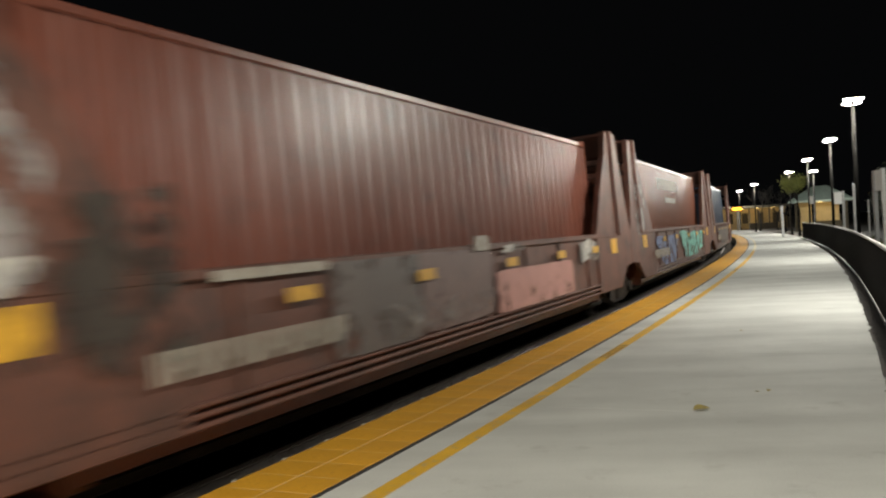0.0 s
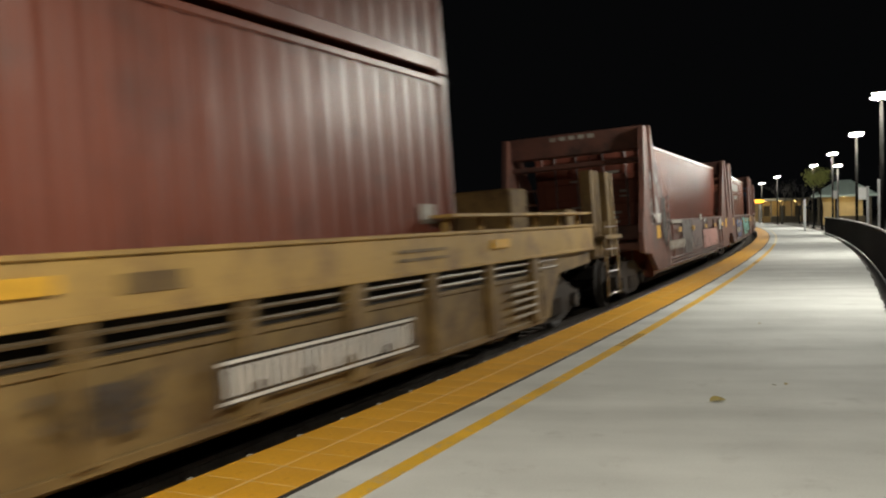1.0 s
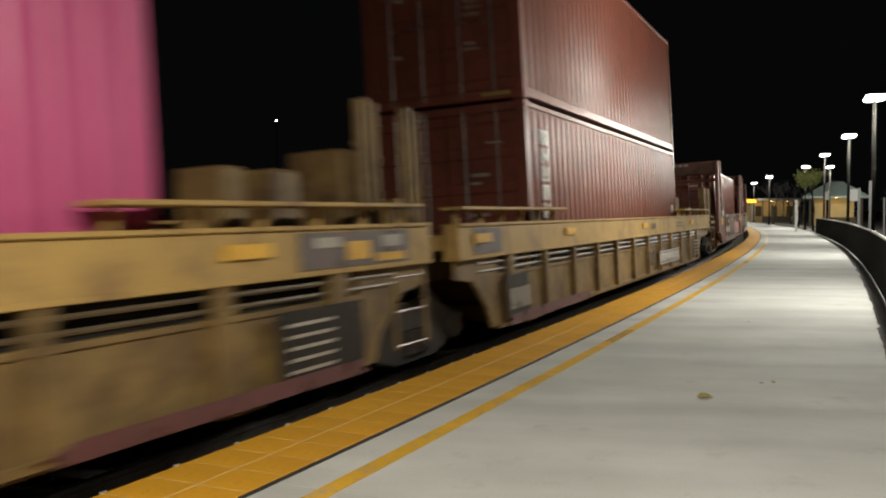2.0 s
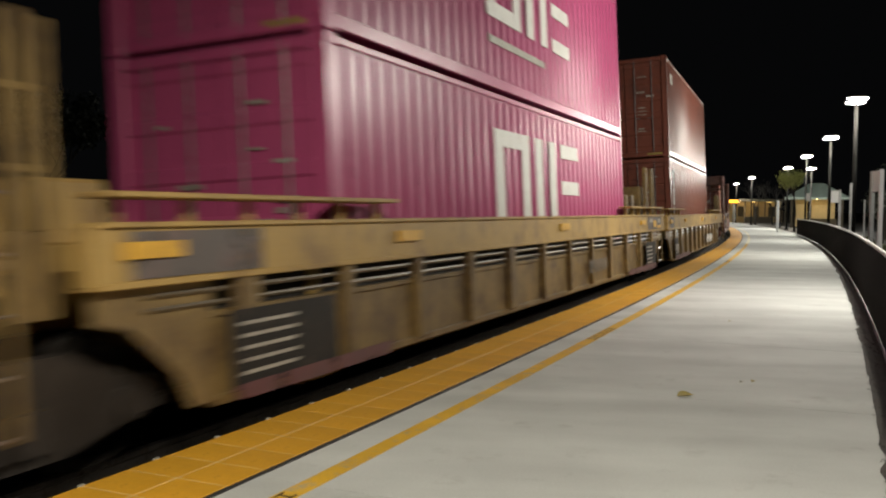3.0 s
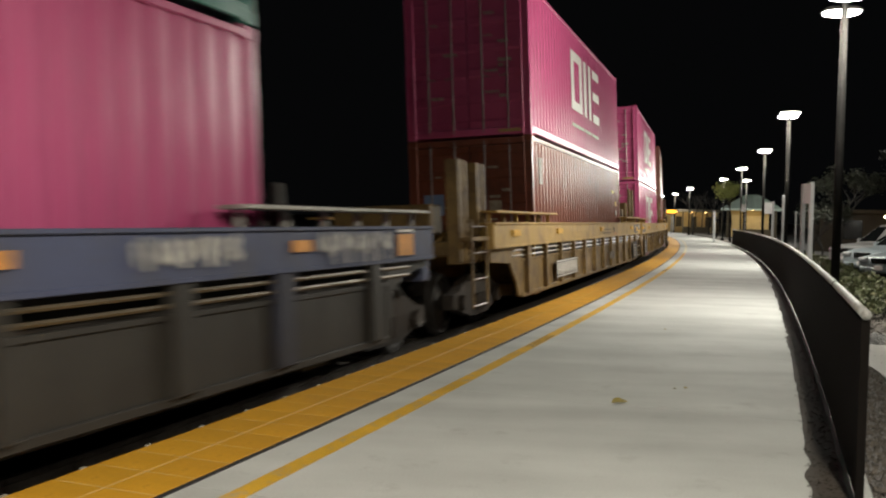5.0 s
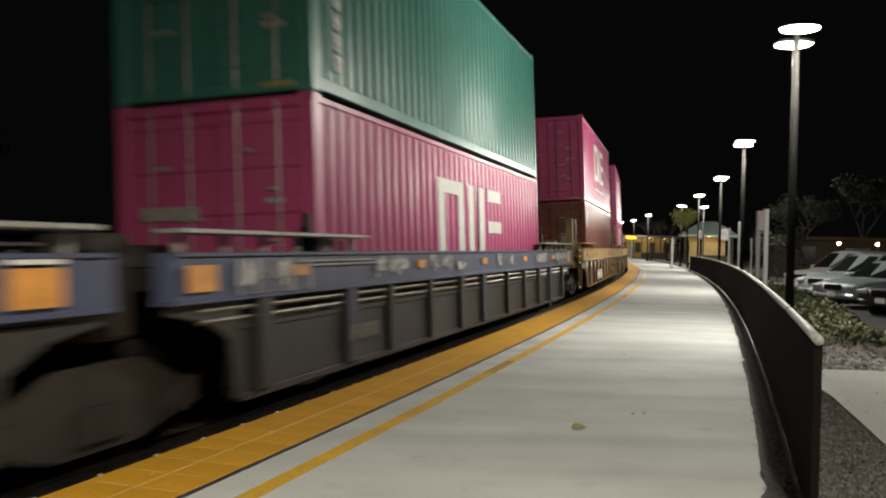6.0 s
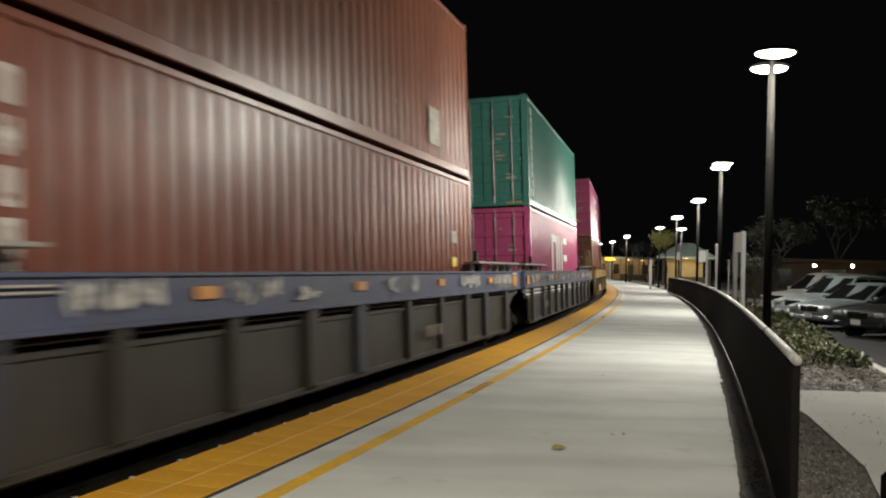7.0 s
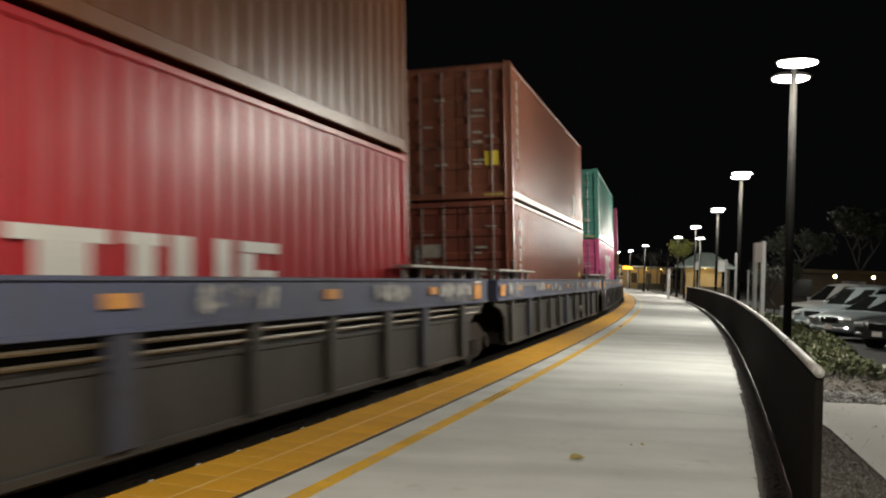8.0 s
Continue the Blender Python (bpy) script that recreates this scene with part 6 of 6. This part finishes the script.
# ---- parked cars ----
def parked_car(name, paint, label, m, length, width, height, suv=False):
    car = thing(name, label, "car", "parked cars", m=m)
    L, w, h = length / 2, width / 2, height
    belt = h * (0.60 if suv else 0.63)
    # body: side outline lofted across with tumblehome
    low = [(-L, 0.34), (-L, 0.55), (-L + 0.05, belt * 0.74), (-L + 0.22, belt * 0.90), (-L * 0.42, belt), (L * 0.3, belt + 0.02), (L * 0.75, belt + 0.03), (L * 0.97, belt - 0.02), (L, 0.65), (L - 0.02, 0.36), (L - 0.2, 0.24), (0, 0.2), (-L + 0.25, 0.22)]
    bm = bmesh.new()
    rows = []
    for f, inset, q in ((-0.94, 0.16, 0.72), (-1.0, 0.10, 0.86), (-0.97, 0.05, 0.95), (-0.72, 0.015, 1.0), (-0.35, 0.0, 1.015), (0.0, 0.0, 1.02), (0.35, 0.0, 1.015), (0.72, 0.015, 1.0), (0.97, 0.05, 0.95), (1.0, 0.10, 0.86), (0.94, 0.16, 0.72)):
        rows.append([bm.verts.new((a * (1 - inset * 0.55), f * w, 0.2 + (b - 0.2) * (q if b > belt * 0.8 else min(1.0, q + 0.1)))) for a, b in low])
    k = len(low)
    for p, q in zip(rows, rows[1:]):
        for i in range(k):
            bm.faces.new((p[i], p[(i + 1) % k], q[(i + 1) % k], q[i]))
    bm.faces.new(rows[0])
    bm.faces.new(rows[-1][::-1])
    bmesh.ops.recalc_face_normals(bm, faces=bm.faces)
    shell = part("body", bm, paint, car, smooth=True)
    sub = shell.modifiers.new("round", "SUBSURF")
    sub.levels = sub.render_levels = 2
    for s in (-1, 1):
        for x in (-L * 0.62, L * 0.6):
            am = bmesh.new()
            tube(am, [(x, s * (w - 0.16), 0.33), (x, s * (w + 0.004), 0.33)], 0.385, 20)
            bmesh.ops.recalc_face_normals(am, faces=am.faces)
            part("wheel_arch", am, "tyre", car)
    # painted cabin with sloping ends and a slightly domed roof; the panes lie just proud of it
    r0, r1 = (-L * 0.40, L * 0.96 if suv else L * 0.80)
    t0, t1 = (L * 0.02, L * 0.82 if suv else L * 0.40)
    lo, hi, zt = 0.93, 0.74, h - 0.05
    cab = bmesh.new()
    rows = []
    for x, z, ww in ((r0, belt - 0.03, lo), (t0, zt, hi), (t0 + 0.25, h - 0.01, hi * 0.97), (t1 - 0.25, h - 0.01, hi * 0.97), (t1, zt, hi), (r1, belt - 0.03, lo)):
        rows.append([cab.verts.new((x - 0.06 * (1 - abs(f)) * (1 if x < 0.5 * L else -1), f * w * ww, z + 0.035 * (1 - f * f) * (z > belt))) for f in (-1, -0.6, 0, 0.6, 1)])
    for a, b in zip(rows, rows[1:]):
        for q in range(4):
            cab.faces.new((a[q], a[q + 1], b[q + 1], b[q]))
    cab.faces.new([r[0] for r in rows])
    cab.faces.new([r[4] for r in rows][::-1])
    bmesh.ops.recalc_face_normals(cab, faces=cab.faces)
    part("cabin", cab, paint, car)

    def pane(corners, name):
        cs = [Vector(c) for c in corners]
        mid = sum(cs, Vector()) / len(cs)
        nrm = (cs[1] - cs[0]).cross(cs[2] - cs[0]).normalized()
        if nrm.dot(mid - Vector((0.3 * L, 0, belt * 0.8))) < 0:
            nrm = -nrm
        gm = bmesh.new()
        v0 = [gm.verts.new(c + nrm * -0.02) for c in cs]
        v1 = [gm.verts.new(c + nrm * 0.012) for c in cs]
        gm.faces.new(v1)
        for q in range(len(cs)):
            gm.faces.new((v0[q], v0[(q + 1) % len(cs)], v1[(q + 1) % len(cs)], v1[q]))
        bmesh.ops.recalc_face_normals(gm, faces=gm.faces)
        part(name, gm, "auto_glass", car, "dark window glass")

    def slope(x0, z0, w0, x1, z1, w1, f):
        return x0 + (x1 - x0) * f, z0 + (z1 - z0) * f, w0 + (w1 - w0) * f

    for name, (xa, xb) in (("windscreen", (r0, t0)), ("rear_window", (r1, t1))):
        a = slope(xa, belt - 0.03, lo * w, xb, zt, hi * w, 0.10)
        b = slope(xa, belt - 0.03, lo * w, xb, zt, hi * w, 0.93)
        out = -0.045 if name == "windscreen" else 0.045
        pane([(a[0] + out, -a[2] * 0.90, a[1]), (a[0] + out, a[2] * 0.90, a[1]), (b[0] + out, b[2] * 0.88, b[1] + 0.01), (b[0] + out, -b[2] * 0.88, b[1] + 0.01)], name)
    for s in (-1, 1):
        za, zb = belt + 0.02, zt - 0.06
        fa, fb = (za - belt + 0.03) / (zt - belt + 0.03), (zb - belt + 0.03) / (zt - belt + 0.03)
        wa, wb = (lo + (hi - lo) * fa) * w, (lo + (hi - lo) * fb) * w
        xf = lambda f: r0 + (t0 - r0) * f
        xr = lambda f: r1 + (t1 - r1) * f
        split = L * 0.24
        pane([(xf(fa) + 0.14, s * wa, za), (split - 0.05, s * wa, za), (split - 0.05, s * wb, zb), (xf(fb) + 0.10, s * wb, zb)], "side_window")
        pane([(split + 0.05, s * wa, za), (xr(fa) - 0.16, s * wa, za), (xr(fb) - 0.12, s * wb, zb), (split + 0.05, s * wb, zb)], "side_window")
        part("mirror", boxes((r0 + 0.25, r0 + 0.4, s * w + (0 if s > 0 else -0.16), s * w + (0.16 if s > 0 else 0), belt, belt + 0.13, 0.03)), paint, car)
        part("headlight", boxes((-L - 0.004, -L + 0.24, s * w * 0.74 - 0.17, s * w * 0.74 + 0.17, belt * 0.66, belt * 0.79, 0.05)), "headlight", car, "clear headlight")
        for x in (-L * 0.62, L * 0.6):
            tm = bmesh.new()
            tube(tm, [(x, s * (w - 0.2), 0.32), (x, s * (w + 0.012), 0.32)], 0.32, 20)
            bmesh.ops.recalc_face_normals(tm, faces=tm.faces)
            wh = part("wheel", tm, "tyre", car)
            rm = bmesh.new()
            tube(rm, [(x, s * (w - 0.02), 0.32), (x, s * (w + 0.02), 0.32)], 0.2, 14)
            bmesh.ops.recalc_face_normals(rm, faces=rm.faces)
            part("rim", rm, "chrome", wh, "alloy rim")
    part("grille", boxes((-L - 0.015, -L + 0.05, -w * 0.36, w * 0.36, belt * 0.60, belt * 0.78, 0.03)), "auto_glass", car, "dark grille")
    part("grille_trim", boxes((-L - 0.02, -L + 0.02, -w * 0.37, w * 0.37, belt * 0.785, belt * 0.80, 0.006)), "chrome", car)
    part("bumper", boxes((-L - 0.02, -L + 0.15, -w * 0.86, w * 0.86, 0.3, 0.46, 0.06)), paint, car)
    part("number_plate", boxes((-L - 0.05, -L - 0.035, -0.16, 0.16, 0.36, 0.50, 0.004)), "white", car, "blank white plate")
    return car


def place_car(name, paint, label, s, front_off, length, width, height, turn, suv=False):
    p = along(s, front_off + length / 2)
    parked_car(name, paint, label, pose(p.x, p.y, -0.2, 0, 0, heading(s) + turn), length, width, height, suv)


place_car("suv", "car_white", "white sport utility car parked nose to the hedge", 37.7, 6.7, 4.7, 1.9, 1.74, 38, True)
place_car("suv", "car_silver", "silver sport utility car parked nose to the hedge", 33.7, 6.7, 4.6, 1.85, 1.66, 38, True)
place_car("sedan", "car_silver", "silver grey sedan parked nose to the hedge", 30.5, 6.75, 4.7, 1.82, 1.45, 38)
place_car("sedan", "car_dark", "dark sedan parked nose to the hedge", 27.2, 7.5, 4.6, 1.82, 1.42, 38)


# ---- leaves on the platform ----
def fallen_leaf(x, y, size, turn, label):
    leaf = bmesh.new()
    n = 10
    left, right, mid = [], [], []
    for i in range(n + 1):
        t = i / n
        wdt = 0.36 * math.sin(math.pi * t) ** 0.8 * (1 - 0.3 * t)
        z = 0.03 + 0.10 * (t - 0.4) ** 2
        mid.append(leaf.verts.new(((t - 0.5) * size, 0, z * size + 0.002)))
        left.append(leaf.verts.new(((t - 0.5) * size, wdt * size, (z + wdt * 0.75) * size)))
        right.append(leaf.verts.new(((t - 0.5) * size, -wdt * size, (z + wdt * 0.35) * size)))
    for i in range(n):
        leaf.faces.new((mid[i], mid[i + 1], left[i + 1], left[i]))
        leaf.faces.new((right[i], right[i + 1], mid[i + 1], mid[i]))
    bmesh.ops.remove_doubles(leaf, verts=leaf.verts, dist=0.0004)
    ob = part("fallen_leaf", leaf, "dry_leaf", smooth=True)
    ob.matrix_world = pose(x, y, 0.0, 0, 0, turn)
    tagged(ob, label, "leaf", "fallen leaves")


fallen_leaf(1.16, 7.30, 0.15, 20, "curled dry yellow leaf on the concrete")
fallen_leaf(1.86, 8.03, 0.07, 60, "small curled brown leaf on the concrete")
fallen_leaf(1.75, 8.0, 0.045, 140, "small curled brown leaf on the concrete")
fallen_leaf(0.42, 4.60, 0.06, 100, "small curled reddish leaf on the concrete")
fallen_leaf(2.55, 12.4, 0.05, 10, "small curled brown leaf on the concrete")


# ---- tactile paving, laid last ----
def lay_tactile():
    strip = thing("tactile_strip", "yellow tactile warning paving along the platform edge", "tactile paving", kind="structure")
    rows = ((EDGE, SEAM - 0.005), (SEAM + 0.005, STRIP - 0.037))
    pitch, half = 0.3355, 0.1632
    rest = bmesh.new()
    for o0, o1 in rows:
        h = (o1 - o0) / 2
        proto = None
        for i in range(int((S_FAR - S_NEAR) / pitch)):
            s = S_NEAR + 0.177 + i * pitch
            p = along(s, (o0 + o1) / 2)
            m = pose(p.x, p.y, 0.0, 0, 0, heading(s))
            if 1.0 < s < 50.0:
                if proto is None:
                    proto = part("tile", boxes((-h, h, -half, half, -0.03, 0.0045, 0.002)), "tactile", strip)
                    proto.matrix_basis = m
                else:
                    again("tile", proto, strip, m)
            else:
                mark = len(rest.verts)
                box(rest, -h, h, -half, half, -0.03, 0.0045, 0.002)
                rest.verts.ensure_lookup_table()
                for v in rest.verts[mark:]:
                    v.co = m @ v.co
    tagged(part("tile_row", rest, "tactile", strip), kind="stuff")
    part("mortar", sweep([(EDGE + 0.01, 0.0032), (STRIP - 0.04, 0.0032), (STRIP - 0.04, -0.031), (EDGE + 0.01, -0.031)], S_NEAR, S_FAR, 1.0), "mortar", strip, "pale mortar between the tiles")
    # small bright clips that hold the strip's outer edge
    clip = None
    for i in range(60):
        s = 1.19 + i * 0.565
        p = along(s, EDGE - 0.002)
        m = pose(p.x, p.y, 0.0, 0, 0, heading(s))
        if clip is None:
            clip = part("edge_clip", boxes((-0.02, 0.004, -0.022, 0.022, -0.028, 0.009, 0.003)), "clip", strip, "small pale metal edge clip")
            clip.matrix_basis = m
        else:
            again("edge_clip", clip, strip, m)


lay_tactile()


# ---- what moves ----
def motions():
    steps = [i * 0.2 for i in range(41)]
    for ob, s0, m in MOVING:
        walk(ob, [(t, on_track(s0 + travelled(t)) @ m) for t in steps])
    frames = [i / FPS for i in range(8 * FPS + 1)]
    for ws, y in ROLLING:
        walk(ws, [(t, pose(0, y, 0.43) @ Matrix.Rotation(-travelled(t) / 0.425, 4, "X")) for t in frames])


motions()
